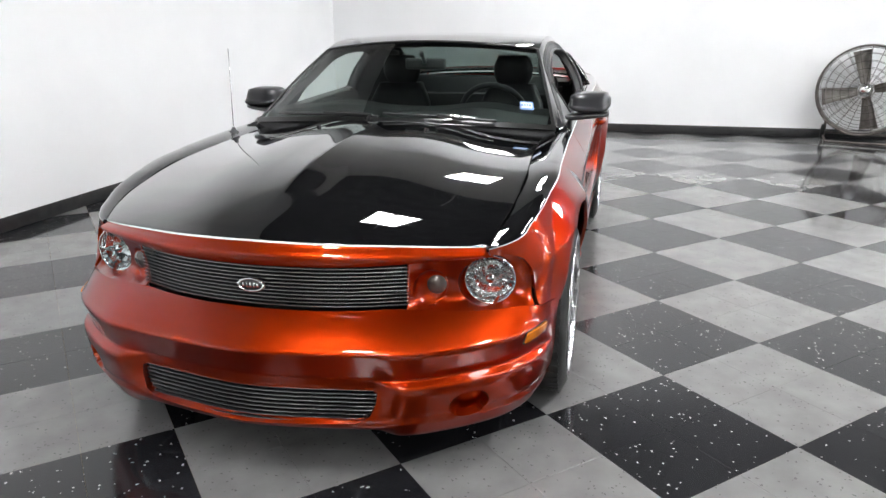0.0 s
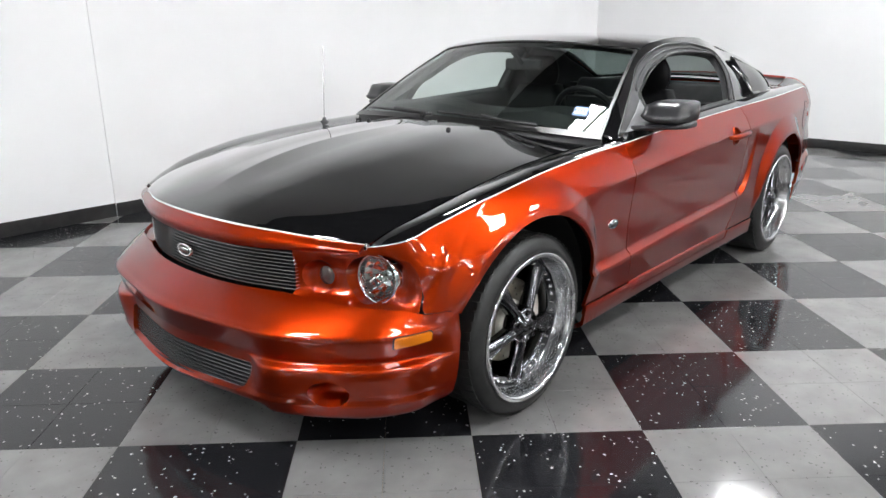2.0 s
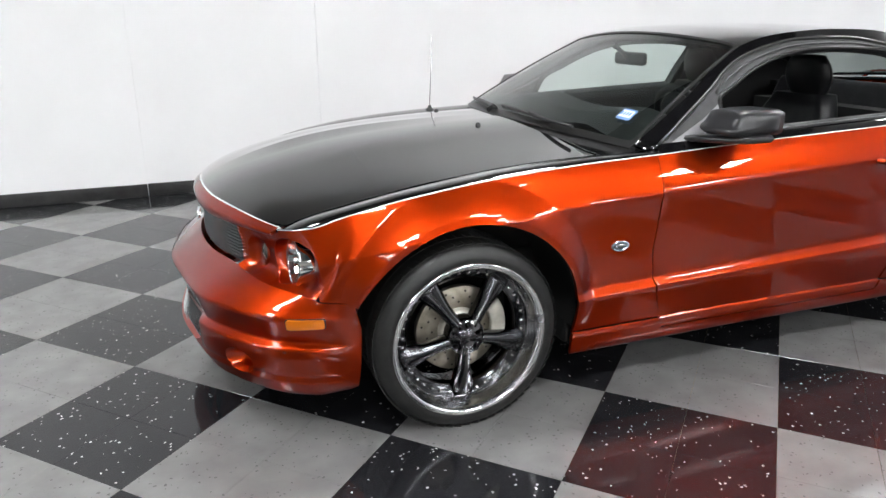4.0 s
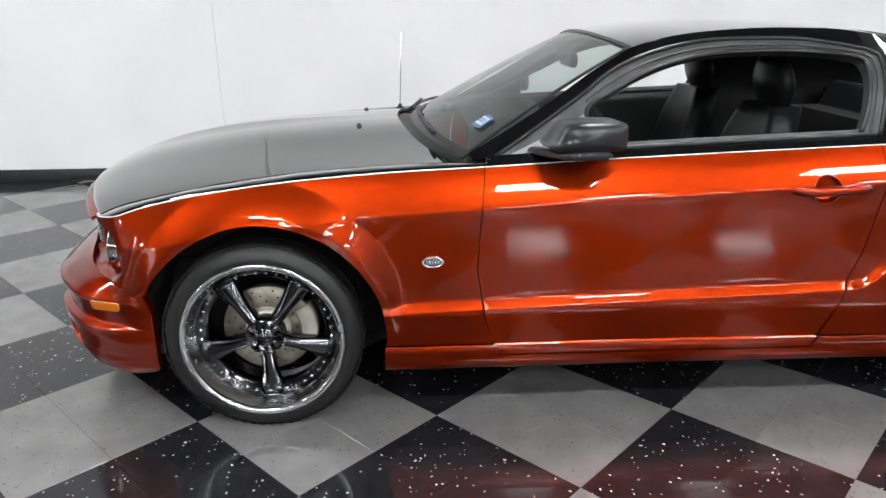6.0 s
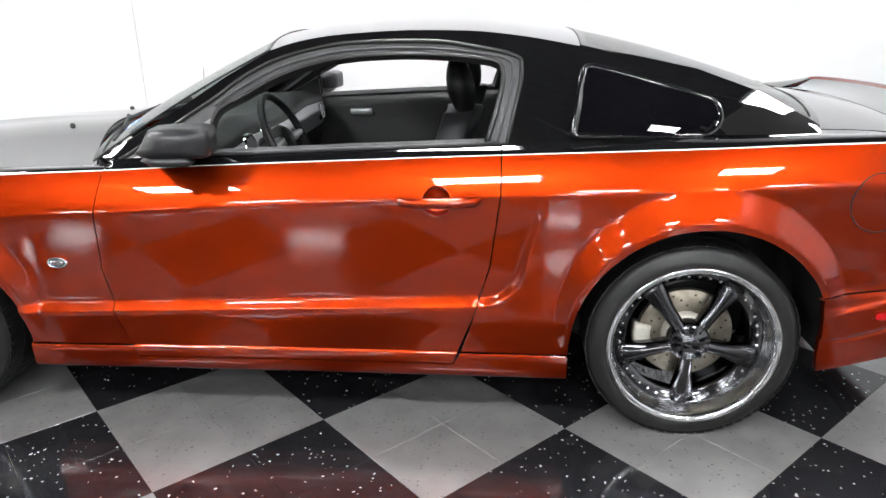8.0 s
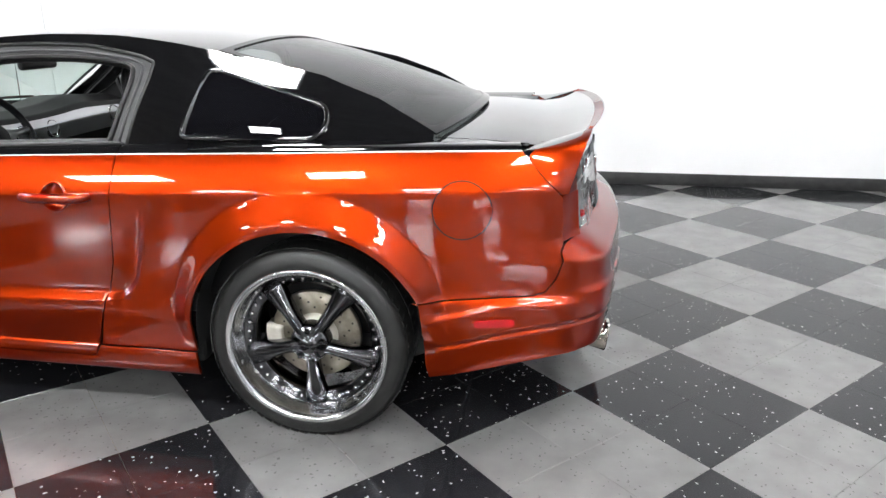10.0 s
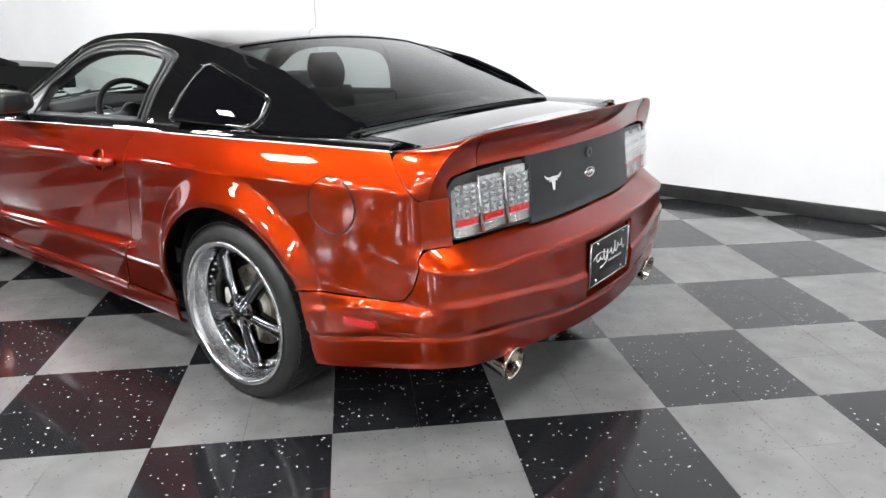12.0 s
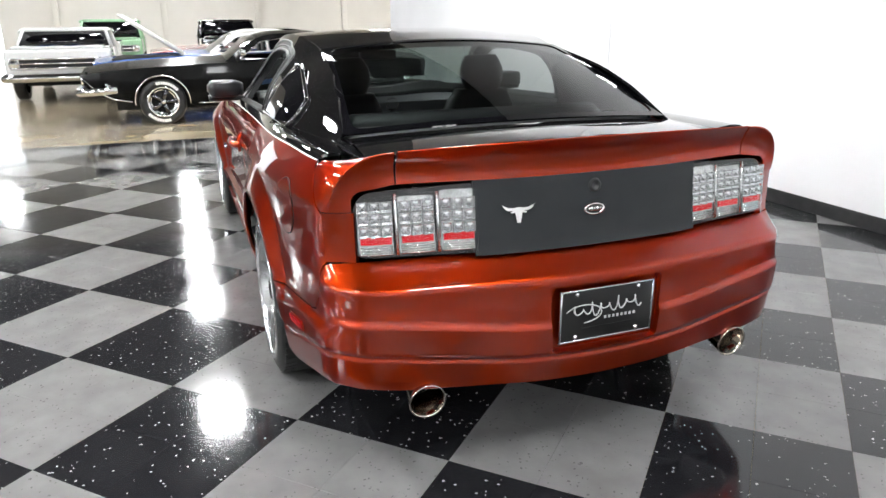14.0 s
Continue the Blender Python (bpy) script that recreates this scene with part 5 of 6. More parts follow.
    for p, q in zip(sweep, sweep[1:]):
        for i in range(6):
            bm.faces.new((p[i], q[i], q[(i + 1) % 6], p[(i + 1) % 6]))
    bm.faces.new(sweep[0])
    bm.faces.new(sweep[-1][::-1])
    bmesh.ops.recalc_face_normals(bm, faces=bm.faces)
    part("caliper", bm, CALIPER, hub, "pale metal brake caliper")
    return hub


for side in (-1, 1):
    wheel(FRONT_AXLE - .018, side, .25, .338, .925, "front wheel with five dark chrome spokes and a polished lip")
    wheel(REAR_AXLE - .010, side, .29, .342, .925, "rear wheel with five dark chrome spokes and a polished lip")

# wheel wells and underside
for side in (-1, 1):
    for x in (FRONT_AXLE, REAR_AXLE):
        bm = bmesh.new()
        rows = []
        for k in range(25):
            a = radians(-8 + 196 * k / 24)
            rows.append([bm.verts.new((x + .425 * math.cos(a), y * side, HUB_Z + .425 * math.sin(a))) for y in (.86, .82, .58)])
        for a, b in zip(rows, rows[1:]):
            for i in range(2):
                bm.faces.new((a[i], b[i], b[i + 1], a[i + 1]))
        part("wheel_well", bm, DARK, car)
bm = bmesh.new()
box(bm, -.62, -.43, -.62, .62, .18, .50, .02)
box(bm, .42, 2.26, -.80, .80, .19, .30, .02)
box(bm, -.43, .42, -.57, .57, .20, .52)
box(bm, 2.26, 3.14, -.57, .57, .24, .52)
box(bm, 3.13, 3.55, -.68, .68, .28, .52, .02)
box(bm, -.60, .40, -.54, .54, .50, .70)
box(bm, 2.50, 3.50, -.55, .55, .52, .92)
part("underbody", bm, DARK, car, "black underside", smooth=False)

# ---- cabin ----
bm = bmesh.new()
box(bm, .55, 2.45, -.72, .72, .30, .36)
part("cabin_floor", bm, TRIM, car, smooth=False)


def door_card(side):
    bm = bmesh.new()
    rows = []
    for x, in ((.80,), (1.0,), (1.3,), (1.6,), (1.9,), (2.07,)):
        zt = sill(x) - .004
        rows.append([bm.verts.new((x, y * side, z)) for y, z in ((.80, zt), (.755, zt - .01), (.735, zt - .06), (.742, .72), (.70, .66), (.70, .60), (.745, .56), (.745, .34))])
    for a, b in zip(rows, rows[1:]):
        for i in range(7):
            bm.faces.new((a[i], b[i], b[i + 1], a[i + 1]))
    bmesh.ops.recalc_face_normals(bm, faces=bm.faces)
    card = part("door_card", bm, TRIM, door_far if side < 0 else door, "black door trim")
    part("inner_handle", boxed(1.25, 1.37, min(.716 * side, .742 * side), max(.716 * side, .742 * side), .852, .888, .008), SILVER, card, "silver inner door handle")


door_card(1)
door_card(-1)


for side in (1, -1):
    bm = sheet([[(2.04, .45), (3.02, .45), (3.02, 1.035), (2.80, 1.12), (2.45, 1.225), (2.12, 1.26), (2.07, 1.0)]], lambda x, z: Vector((1, side, 1)) * (cabin_side(x, max(z, sill(x))) + Vector((0, -.045, z - max(z, sill(x))))), .06, .01)
    part("quarter_trim", bm, TRIM, car, "dark cabin side trim")


# dashboard: a soft roll with a silver facing
def dash(y, t):
    ax = [(.74, .93), (.86, .975), (1.02, .985), (1.10, .955), (1.12, .90), (1.10, .80), (1.06, .62), (1.02, .45)]
    i = min(6, int(t))
    p = Vector(ax[i]).lerp(Vector(ax[i + 1]), t - i)
    hump = .03 * math.exp(-((abs(y) - .37) / .17) ** 2) * step(4.5, 2, t)
    return Vector((p.x - .06 * (y / .72) ** 2 * step(3, 0, t), y, p.y + hump - .0))


dashboard = part("dashboard", sheet([[(-.72, 0), (.72, 0), (.72, 7), (-.72, 7)]], dash, .12, 0, middle=(.8, 0, .7)), TRIM, car, "dark dashboard with silver facing and round gauges")
facing = sheet([rounded([(-.66, 3.35), (.66, 3.35), (.66, 4.75), (-.66, 4.75)], .08)], lambda y, t: dash(y, t) + Vector((.008, 0, 0)), .10, .008, middle=(.8, 0, .7))
part("facing", facing, SILVER, dashboard, "brushed silver dash facing")
for y, z, r in ((-.47, .90, .062), (-.27, .90, .062), (-.62, .88, .04), (-.10, .88, .042), (.10, .88, .042), (.60, .89, .045)):
    m = Matrix.Translation((1.105, y, z)) @ Vector((1, 0, .2)).to_track_quat("Z", "Y").to_matrix().to_4x4()
    ring = part("gauge", lathe(bmesh.new(), [(r * .86, .006), (r * .92, .026), (r, .024), (r * 1.02, 0)], m, 28), CHROME, dashboard, "chrome-ringed round gauge or vent")
    part("dial", lathe(bmesh.new(), [(0, .012), (r * .88, .010)], m, 24), DARK, ring)

# steering wheel
m = Matrix.Translation((1.235, -.37, .925)) @ Vector((.90, 0, .42)).to_track_quat("Z", "Y").to_matrix().to_4x4()
bm = tube(bmesh.new(), [m @ Vector((.180 * math.cos(a), .180 * math.sin(a), 0)) for a in (2 * math.pi * k / 40 for k in range(40))], .0155, 10, True)
steering = part("steering_wheel", bm, LEATHER, car, "black leather three-spoke steering wheel")
for a in (0, 180, 270):
    d = Matrix.Rotation(radians(a + 90 * 0), 4, "Z")
    bm = tube(bmesh.new(), [m @ d @ Vector((.045, 0, -.02)), m @ d @ Vector((.11, 0, -.016)), m @ d @ Vector((.172, 0, 0))], [.03, .018, .014], 8)
    part("spoke", bm, SILVER, steering, "silver wheel spoke")
part("airbag_cover", lathe(bmesh.new(), [(0, .012), (.05, .008), (.066, -.01), (.06, -.05)], m, 28), TRIM, steering)
part("column", tube(bmesh.new(), [m @ Vector((0, 0, -.04)), m @ Vector((0, 0, -.2))], .05, 14), TRIM, steering)


def seat(y):
    def cushion(bm, x0, x1, half, z0, z1, tilt=0.0):
        m = Matrix.Translation(((x0 + x1) / 2, y, (z0 + z1) / 2)) @ Matrix.Rotation(radians(tilt), 4, "Y")
        made = bmesh.ops.create_cube(bm, size=1, matrix=m @ Matrix.Diagonal((x1 - x0, 2 * half, z1 - z0, 1)))["verts"]
        bmesh.ops.bevel(bm, geom=list({e for v in made for e in v.link_edges}), offset=.045, segments=4, profile=.5, affect="EDGES")
        return bm
    chair = part("seat", cushion(bmesh.new(), 1.30, 1.80, .24, .42, .60, 6), LEATHER, car, "black leather bucket seat with a headrest")
    bm = bmesh.new()
    rows = []
    for i in range(10):
        t = i / 9
        half = lerp(.235, .18, t ** 1.5) * (1 - .25 * step(.8, 1, t))
        x, z = lerp(1.76, 1.93, t), lerp(.50, 1.04, t)
        ring = []
        for a in (2 * math.pi * k / 18 for k in range(18)):
            cx = math.copysign(abs(math.cos(a)) ** .7, math.cos(a))
            cy = math.copysign(abs(math.sin(a)) ** .7, math.sin(a))
            wing = .05 * abs(cy) ** 3 * (cx < .2)
            ring.append(bm.verts.new((x + .065 * cx - wing, y + half * cy, z)))
        rows.append(ring)
    for a, b in zip(rows, rows[1:]):
        for k in range(18):
            bm.faces.new((a[k], a[(k + 1) % 18], b[(k + 1) % 18], b[k]))
    bm.faces.new(rows[0][::-1])
    bm.faces.new(rows[-1])
    part("backrest", bm, LEATHER, chair)
    head = bmesh.new()
    rows = []
    for i in range(10):
        t = i / 9
        half = .125 * math.sin(math.pi * (.18 + .64 * t)) ** .55
        thick = .052 * math.sin(math.pi * (.12 + .76 * t)) ** .6
        x, z = lerp(1.925, 1.895, t), lerp(1.03, 1.215, t)
        rows.append([head.verts.new((x + thick * math.cos(a), y + half * math.copysign(abs(math.sin(a)) ** .75, math.sin(a)), z)) for a in (2 * math.pi * k / 16 for k in range(16))])
    for a, b in zip(rows, rows[1:]):
        for k in range(16):
            head.faces.new((a[k], a[(k + 1) % 16], b[(k + 1) % 16], b[k]))
    head.faces.new(rows[0][::-1])
    head.faces.new(rows[-1])
    rest = part("headrest", head, LEATHER, chair)
    for dy in (-.05, .05):
        part("post", tube(bmesh.new(), [(1.93, y + dy, 1.0), (1.925, y + dy, 1.07)], .007, 8), CHROME, rest)
    return chair


seat(-.37)
seat(.37)
bm = bmesh.new()
box(bm, 2.28, 2.62, -.60, .60, .42, .62, .05, 3)
bench = part("rear_bench", bm, LEATHER, car, "black leather rear bench")
bm = bmesh.new()
made = bmesh.ops.create_cube(bm, size=1, matrix=Matrix.Translation((2.66, 0, .80)) @ Matrix.Rotation(radians(24), 4, "Y") @ Matrix.Diagonal((.14, 1.16, .50, 1)))["verts"]
bmesh.ops.bevel(bm, geom=list({e for v in made for e in v.link_edges}), offset=.045, segments=3, profile=.5, affect="EDGES")
part("bench_back", bm, LEATHER, bench)
part("parcel_shelf", sheet([[(2.72, -.66), (3.17, -.66), (3.17, .66), (2.72, .66)]], lambda x, y: Vector((x, y, 1.0)), .1, .03, middle=(3, 0, .5)), TRIM, car)
part("headliner", sheet([square()], lambda a, t: roof(a * .97, lerp(.02, .98, t)) + Vector((0, 0, -.035)), .1, 0), TRIM, car)
bm = bmesh.new()
box(bm, 1.0, 2.2, -.13, .13, .36, .62, .03, 2)
part("centre_console", bm, TRIM, car)
# rear-view mirror on the windscreen
bm = boxed(1.165, 1.20, -.115, .115, 1.165, 1.225, .016, 3)
inner = part("rear_view_mirror", bm, PLASTIC, car, "black rear-view mirror on the windscreen")
part("stalk", tube(bmesh.new(), [(1.165, 0, 1.20), (1.12, 0, 1.235), (1.09, 0, 1.255)], [.012, .009, .014], 8), PLASTIC, inner)
# registration sticker
STICK = mat("blue and white sticker", (0.75, 0.8, 0.85), 0.5)
BLUE = mat("sticker blue", (0.14, 0.27, 0.55), 0.5)
pane = lambda u, v: screen(u, v) + Vector((-.006, 0, .008))
stick = part("window_sticker", sheet([rounded([(-.885, .180), (-.80, .180), (-.80, .268), (-.885, .268)], .012, 3)], pane, .04, 0), BLUE, car, "small blue-edged registration sticker")
pane2 = lambda u, v: screen(u, v) + Vector((-.0065, 0, .010))
part("print_area", sheet([[(-.877, .196), (-.808, .196), (-.808, .252), (-.877, .252)]], pane2, .04, 0), STICK, stick)
bm = bmesh.new()
for k in range(4):
    a = -.868 + .016 * k
    c = sheet([[(a, .210), (a + .010, .210), (a + .010, .238), (a, .238)]], lambda u, v: pane2(u, v) + Vector((-.0006, 0, .001)), .05, 0)
    me = bpy.data.meshes.new("bars")
    c.to_mesh(me)
    c.free()
    bm.from_mesh(me)
    bpy.data.meshes.remove(me)
part("bars", bm, BLUE, stick)

# ---- drum fan by the end wall ----
def drum_fan(at):
    fan = empty("drum_fan", "large grey drum fan on a wheeled stand against the wall", "fan", at)
    face = pose(0, 0, .67, 0, -90, 0)          # local z looks along -x
    METAL = grain(mat("brownish fan steel", (0.10, 0.088, 0.08), 0.4, 0.6), 20, (0.07, 0.06, 0.055), (0.15, 0.13, 0.12))
    BLADE = grain(mat("dull aluminium blade", (0.38, 0.35, 0.33), 0.4, 0.7), 10, (0.30, 0.275, 0.255), (0.46, 0.43, 0.40))
    part("drum", lathe(bmesh.new(), [(.545, .17), (.56, .175), (.566, .16), (.56, -.16), (.566, -.18), (.545, -.175), (.54, 0)], face, 64, True), METAL, fan, "dark steel fan drum")
    for h in (.165, -.165):
        for r in (.10, .19, .28, .37, .46, .53):
            bm = tube(bmesh.new(), [face @ Vector((r * math.cos(a), r * math.sin(a), h + .02 * (1 - r / .55))) for a in (2 * math.pi * k / 48 for k in range(48))], .0028, 5, True)
            part("guard_ring", bm, METAL, fan)
        for k in range(24):
            a = 2 * math.pi * k / 24
            bm = tube(bmesh.new(), [face @ Vector((r * math.cos(a), r * math.sin(a), h + .02 * (1 - r / .55))) for r in (.06, .3, .545)], .0025, 5)
            part("guard_wire", bm, METAL, fan)
    for k in range(4):
        bm = bmesh.new()
        rows = []
        for i in range(8):
            t = i / 7
            r = lerp(.09, .50, t)
            w = lerp(.10, .21, t)
            rows.append([bm.verts.new(face @ Matrix.Rotation(radians(12 + 90 * k), 4, "Z") @ Vector((r, w * u, .05 * u * 2 + .02 * (1 - 4 * u * u)))) for u in (-.5, -.25, 0, .25, .5)])
        for a, b in zip(rows, rows[1:]):
            for i in range(4):
                bm.faces.new((a[i], b[i], b[i + 1], a[i + 1]))
        bmesh.ops.solidify(bm, geom=bm.faces[:], thickness=.003)
        part("blade", bm, BLADE, fan, "broad bare metal blade")
    part("motor", lathe(bmesh.new(), [(0, .19), (.05, .187), (.075, .175), (.085, .15), (.085, -.12), (0, -.13)], face, 28), BILLET, fan, "round silver motor hub")
    for y in (-.42, .42):
        bm = lathe(bmesh.new(), [(0, .028), (.07, .028), (.10, .02), (.105, 0), (.10, -.02), (.07, -.028), (0, -.028)], Matrix.Translation((.06, y, .105)) @ pose(0, 0, 0, 90, 0, 0), 28)
        tyre = part("wheel", bm, RUBBER, fan, "black rubber cart wheel")
        part("hub", lathe(bmesh.new(), [(0, .034), (.035, .032), (.04, .026)], Matrix.Translation((.06, y, .105)) @ pose(0, 0, 0, 90, 0, 0), 18), BILLET, tyre)
    bm = bmesh.new()
    tube(bm, [(.06, -.44, .105), (.06, .44, .105)], .016, 8)
    tube(bm, [(-.22, -.36, .02), (-.05, -.40, .06), (.06, -.40, .12), (0, -.40, .30)], .016, 8)
    tube(bm, [(-.22, .36, .02), (-.05, .40, .06), (.06, .40, .12), (0, .40, .30)], .016, 8)
    tube(bm, [(-.22, -.36, .02), (-.22, .36, .02)], .016, 8)
    part("stand", bm, METAL, fan, "bent steel tube stand")
    fan.rotation_euler = (0, 0, radians(-17))
    fan.scale = (.95, .95, .95)


drum_fan((7.08, -3.90, 0))


# ---- other cars in the hall ----
def old_wheel(parent, x, y, r, side, rim_mat):
    turn = Matrix.Translation((x, y, r)) @ pose(0, 0, 0, -90 * side, 0, 0)
    bm = lathe(bmesh.new(), [(r * .66, -.02), (r * .80, .004), (r * .93, -.004), (r, -.03), (r, -.17), (r * .93, -.2), (r * .66, -.19)], turn, 40)
    tyre = part("wheel", bm, RUBBER, parent, "blackwall tyre on a styled steel wheel")
    bm = lathe(bmesh.new(), [(r * .66, -.01), (r * .68, -.002), (r * .62, -.008), (r * .56, -.05), (r * .50, -.055)], turn, 40)
    part("rim", bm, rim_mat, tyre)
    for k in range(5):
        a = 2 * math.pi * k / 5
        bm = tube(bmesh.new(), [turn @ Vector((r * q * math.cos(a), r * q * math.sin(a), h)) for q, h in ((.10, -.03), (.34, -.04), (.54, -.055))], [.035, .035, .045], 8)
        part("spoke", bm, BLACKCHROME, tyre)
    bm = bmesh.new()
    for a in [radians(40 + 7 * k) for k in range(10)] + [radians(220 + 7 * k) for k in range(10)]:
        bmesh.ops.create_cube(bm, size=1, matrix=turn @ Matrix.Rotation(a, 4, "Z") @ Matrix.Translation((r * .83, 0, .003)) @ Matrix.Diagonal((.04, .024, .004, 1)))
    tagged(part("sidewall_bars", bm, STRIPE, tyre, smooth=False), kind="stuff")
    part("hub_cap", lathe(bmesh.new(), [(0, -.005), (r * .12, -.01), (r * .17, -.03), (r * .17, -.06)], turn, 20), CHROME, tyre)
    part("disc", lathe(bmesh.new(), [(0, -.09), (r * .62, -.09)], turn, 24), DARK, tyre)


def old_car(name, label, at, turn, paint, roof_paint=None, hood_up=False, group=""):
    """A full-size coupe of the late sixties; its nose lies at local x = 0 and its tail at x = 5."""
    car2 = empty(name, label, "car", at, group)
    car2.rotation_euler.z = radians(turn)
    half = curve([(0, .82), (.25, .91), (1.0, .94), (2.5, .95), (4.2, .93), (4.8, .88), (5.0, .80)])
    belt = curve([(0, .70), (.3, .75), (1.2, .805), (1.9, .83), (3.0, .845), (3.6, .90), (4.2, .875), (5.0, .80)])

    def side(x, z):
        y = half(x) - .05 * step(.50, .2, z) - .045 * step(.62, .95, z) + .012 * math.exp(-((z - .60) / .05) ** 2)
        return Vector((x, y, z))
    low = [(.02, .62), (.20, .44), (.42, .34), (.60, .31)] + circle(1.02, .315, .355, 184, -4, 30) + [(1.45, .24), (3.35, .24)] + circle(3.95, .315, .355, 184, -4, 30) + [(4.5, .30), (4.95, .40)]
    top = [(x, belt(x)) for x in (5.0, 4.6, 4.2, 3.6, 3.0, 2.4, 1.9, 1.5, 1.0, .5, .15, 0)]
    for s in (1, -1):
        part("body_side", sheet([low + top], lambda x, z: Vector((1, s, 1)) * side(x, z), .07, .02, middle=(2.5, 0, .5)), paint, car2)
        bm = tube(bmesh.new(), [Vector((1, s, 1)) * (side(1.02 + .365 * math.cos(a), .315 + .365 * math.sin(a)) + Vector((0, .006, 0))) for a in (radians(185 - 190 * k / 24) for k in range(25))], .012, 6)
        part("arch_trim", bm, CHROME, car2, "chrome wheel arch trim")
        bm = tube(bmesh.new(), [Vector((1, s, 1)) * (side(x, .285) + Vector((0, .005, 0))) for x in (1.5, 2.0, 2.6, 3.3)], .012, 6)
        part("sill_trim", bm, CHROME, car2)
    def top_sheet(x0, x1, drop):
        def f(x, a):
            y = side(x, belt(x)).y
            return Vector((x, a * y, belt(x) + .05 * (1 - abs(a) ** 2.2) + .02 * math.exp(-(a / .35) ** 2)))
        return sheet([[(x0, -1), (x1, -1), (x1, 1), (x0, 1)]], f, .15, .015, middle=(2.5, 0, .4))
    if hood_up:
        lid_bm = bmesh.new()
        made = bmesh.ops.create_cube(lid_bm, size=1, matrix=Matrix.Translation((1.02, 0, 1.16)) @ Matrix.Rotation(radians(34), 4, "Y") @ Matrix.Diagonal((1.3, 1.45, .05, 1)))["verts"]
        bmesh.ops.bevel(lid_bm, geom=list({e for v in made for e in v.link_edges}), offset=.015, segments=2, affect="EDGES")
        part("hood", lid_bm, STRIPE, car2, "hood propped open, pale underside")
        part("engine_bay", boxed(.3, 1.5, -.7, .7, .5, .78, .03), DARK, car2)
        part("cowl_top", top_sheet(1.5, 1.95, 0), paint, car2)
        part("nose_top", top_sheet(.0, .3, 0), paint, car2)
    else:
        part("hood", top_sheet(.0, 1.95, 0), paint, car2)
    part("deck", top_sheet(3.9, 5.0, 0), paint, car2)
    # cabin
    roof_line = [(1.92, .845), (2.42, 1.16), (2.75, 1.22), (3.15, 1.22), (3.55, 1.17), (4.30, .90)]
    rl = curve(roof_line)
    wide = curve([(1.92, .80), (2.42, .64), (3.2, .62), (3.6, .66), (4.3, .80)])
    def cabin(x, z):
        q = (z - belt(x)) / max(.02, rl(x) - belt(x))
        return Vector((x, lerp(.86, wide(x), min(1.1, max(0, q))), z))
    outline = [(x, rl(x)) for x in (1.95, 2.1, 2.25, 2.42, 2.6, 2.75, 2.95, 3.15, 3.4, 3.55, 3.8, 4.05, 4.27)] + [(x, belt(x) + .004) for x in (4.27, 3.8, 3.3, 2.8, 2.3, 1.98)]
    hole1 = rounded([(2.12, .868), (2.46, 1.11), (2.86, 1.16), (2.98, 1.155), (2.98, .875)], .03, 3)
    hole2 = rounded([(3.03, .88), (3.03, 1.152), (3.32, 1.125), (3.56, 1.02), (3.50, .91)], .04, 3)
    for s in (1, -1):
        pillar = part("cabin_side", sheet([outline, hole1, hole2], lambda x, z: Vector((1, s, 1)) * cabin(x, z), .06, .02, middle=(2.8, 0, .8)), roof_paint or paint, car2)
        for h in (hole1, hole2):
            bm = tube(bmesh.new(), [Vector((1, s, 1)) * (cabin(p[0], p[1]) + Vector((0, .004, 0))) for p in h], .010, 5, True)
            part("window_trim", bm, CHROME, pillar)
        bm = sheet([hole2], lambda x, z: Vector((1, s, 1)) * cabin(x, z) + Vector((0, -.02 * s, 0)), .08, 0)
        part("quarter_glass", bm, SMOKED, pillar)
        part("door_handle", tube(bmesh.new(), [Vector((x, s * (side(x, .80).y + .015), .80)) for x in (3.0, 3.08, 3.16)], .012, 6), CHROME, car2)
        part("door_mirror", boxed(2.12, 2.20, min(.90 * s, 1.02 * s), max(.90 * s, 1.02 * s), .93, 1.01, .02, 3), CHROME, car2)
        old_wheel(car2, 1.02, .93 * s, .315, s, CHROME)
        old_wheel(car2, 3.95, .93 * s, .315, s, CHROME)
    def over(x0, x1):
        return sheet([[(x0, -1), (x1, -1), (x1, 1), (x0, 1)]], lambda x, a: Vector((x, a * wide(x), rl(x) + .035 * (1 - abs(a) ** 2.5))), .12, .015, middle=(2.8, 0, .8))
    part("roof", over(2.40, 3.58), roof_paint or paint, car2)
    part("windscreen", over(1.93, 2.40), GLASS, car2)
    part("rear_window", over(3.58, 4.28), SMOKED, car2)
    for s in (1, -1):
        m = bmesh.new()
        box(m, 2.55, 3.0, .15 * s if s > 0 else -.65, .65 if s > 0 else -.15, .45, .62, .04)
        box(m, 2.95, 3.12, .15 * s if s > 0 else -.65, .65 if s > 0 else -.15, .55, 1.08, .05)
        part("seat", m, LEATHER, car2)
    # face and bumpers
    for s in (1, -1):
        bm = tube(bmesh.new(), [Vector((1, s, 1)) * (side(x, z) + Vector((0, .008, 0))) for x, z in ((.03, .66), (.20, .47), (.40, .37), (.62, .33))], .012, 6)
        part("nose_trim", bm, CHROME, car2)
        part("side_lamp", boxed(.30, .48, min(s * (half(.4) - .03), s * (half(.4) + .006)), max(s * (half(.4) - .03), s * (half(.4) + .006)), .555, .59, .004), CHROME, car2)
    part("front_panel", sheet([[(-.82, .42), (.82, .42), (.80, .74), (-.80, .74)]], lambda y, z: Vector((.03 + .05 * abs(y) ** 2, y, z)), .1, .03, middle=(2.5, 0, .5)), paint, car2)
    part("grille", boxed(-.01, .05, -.55, .55, .55, .70, .01), DARK, car2)
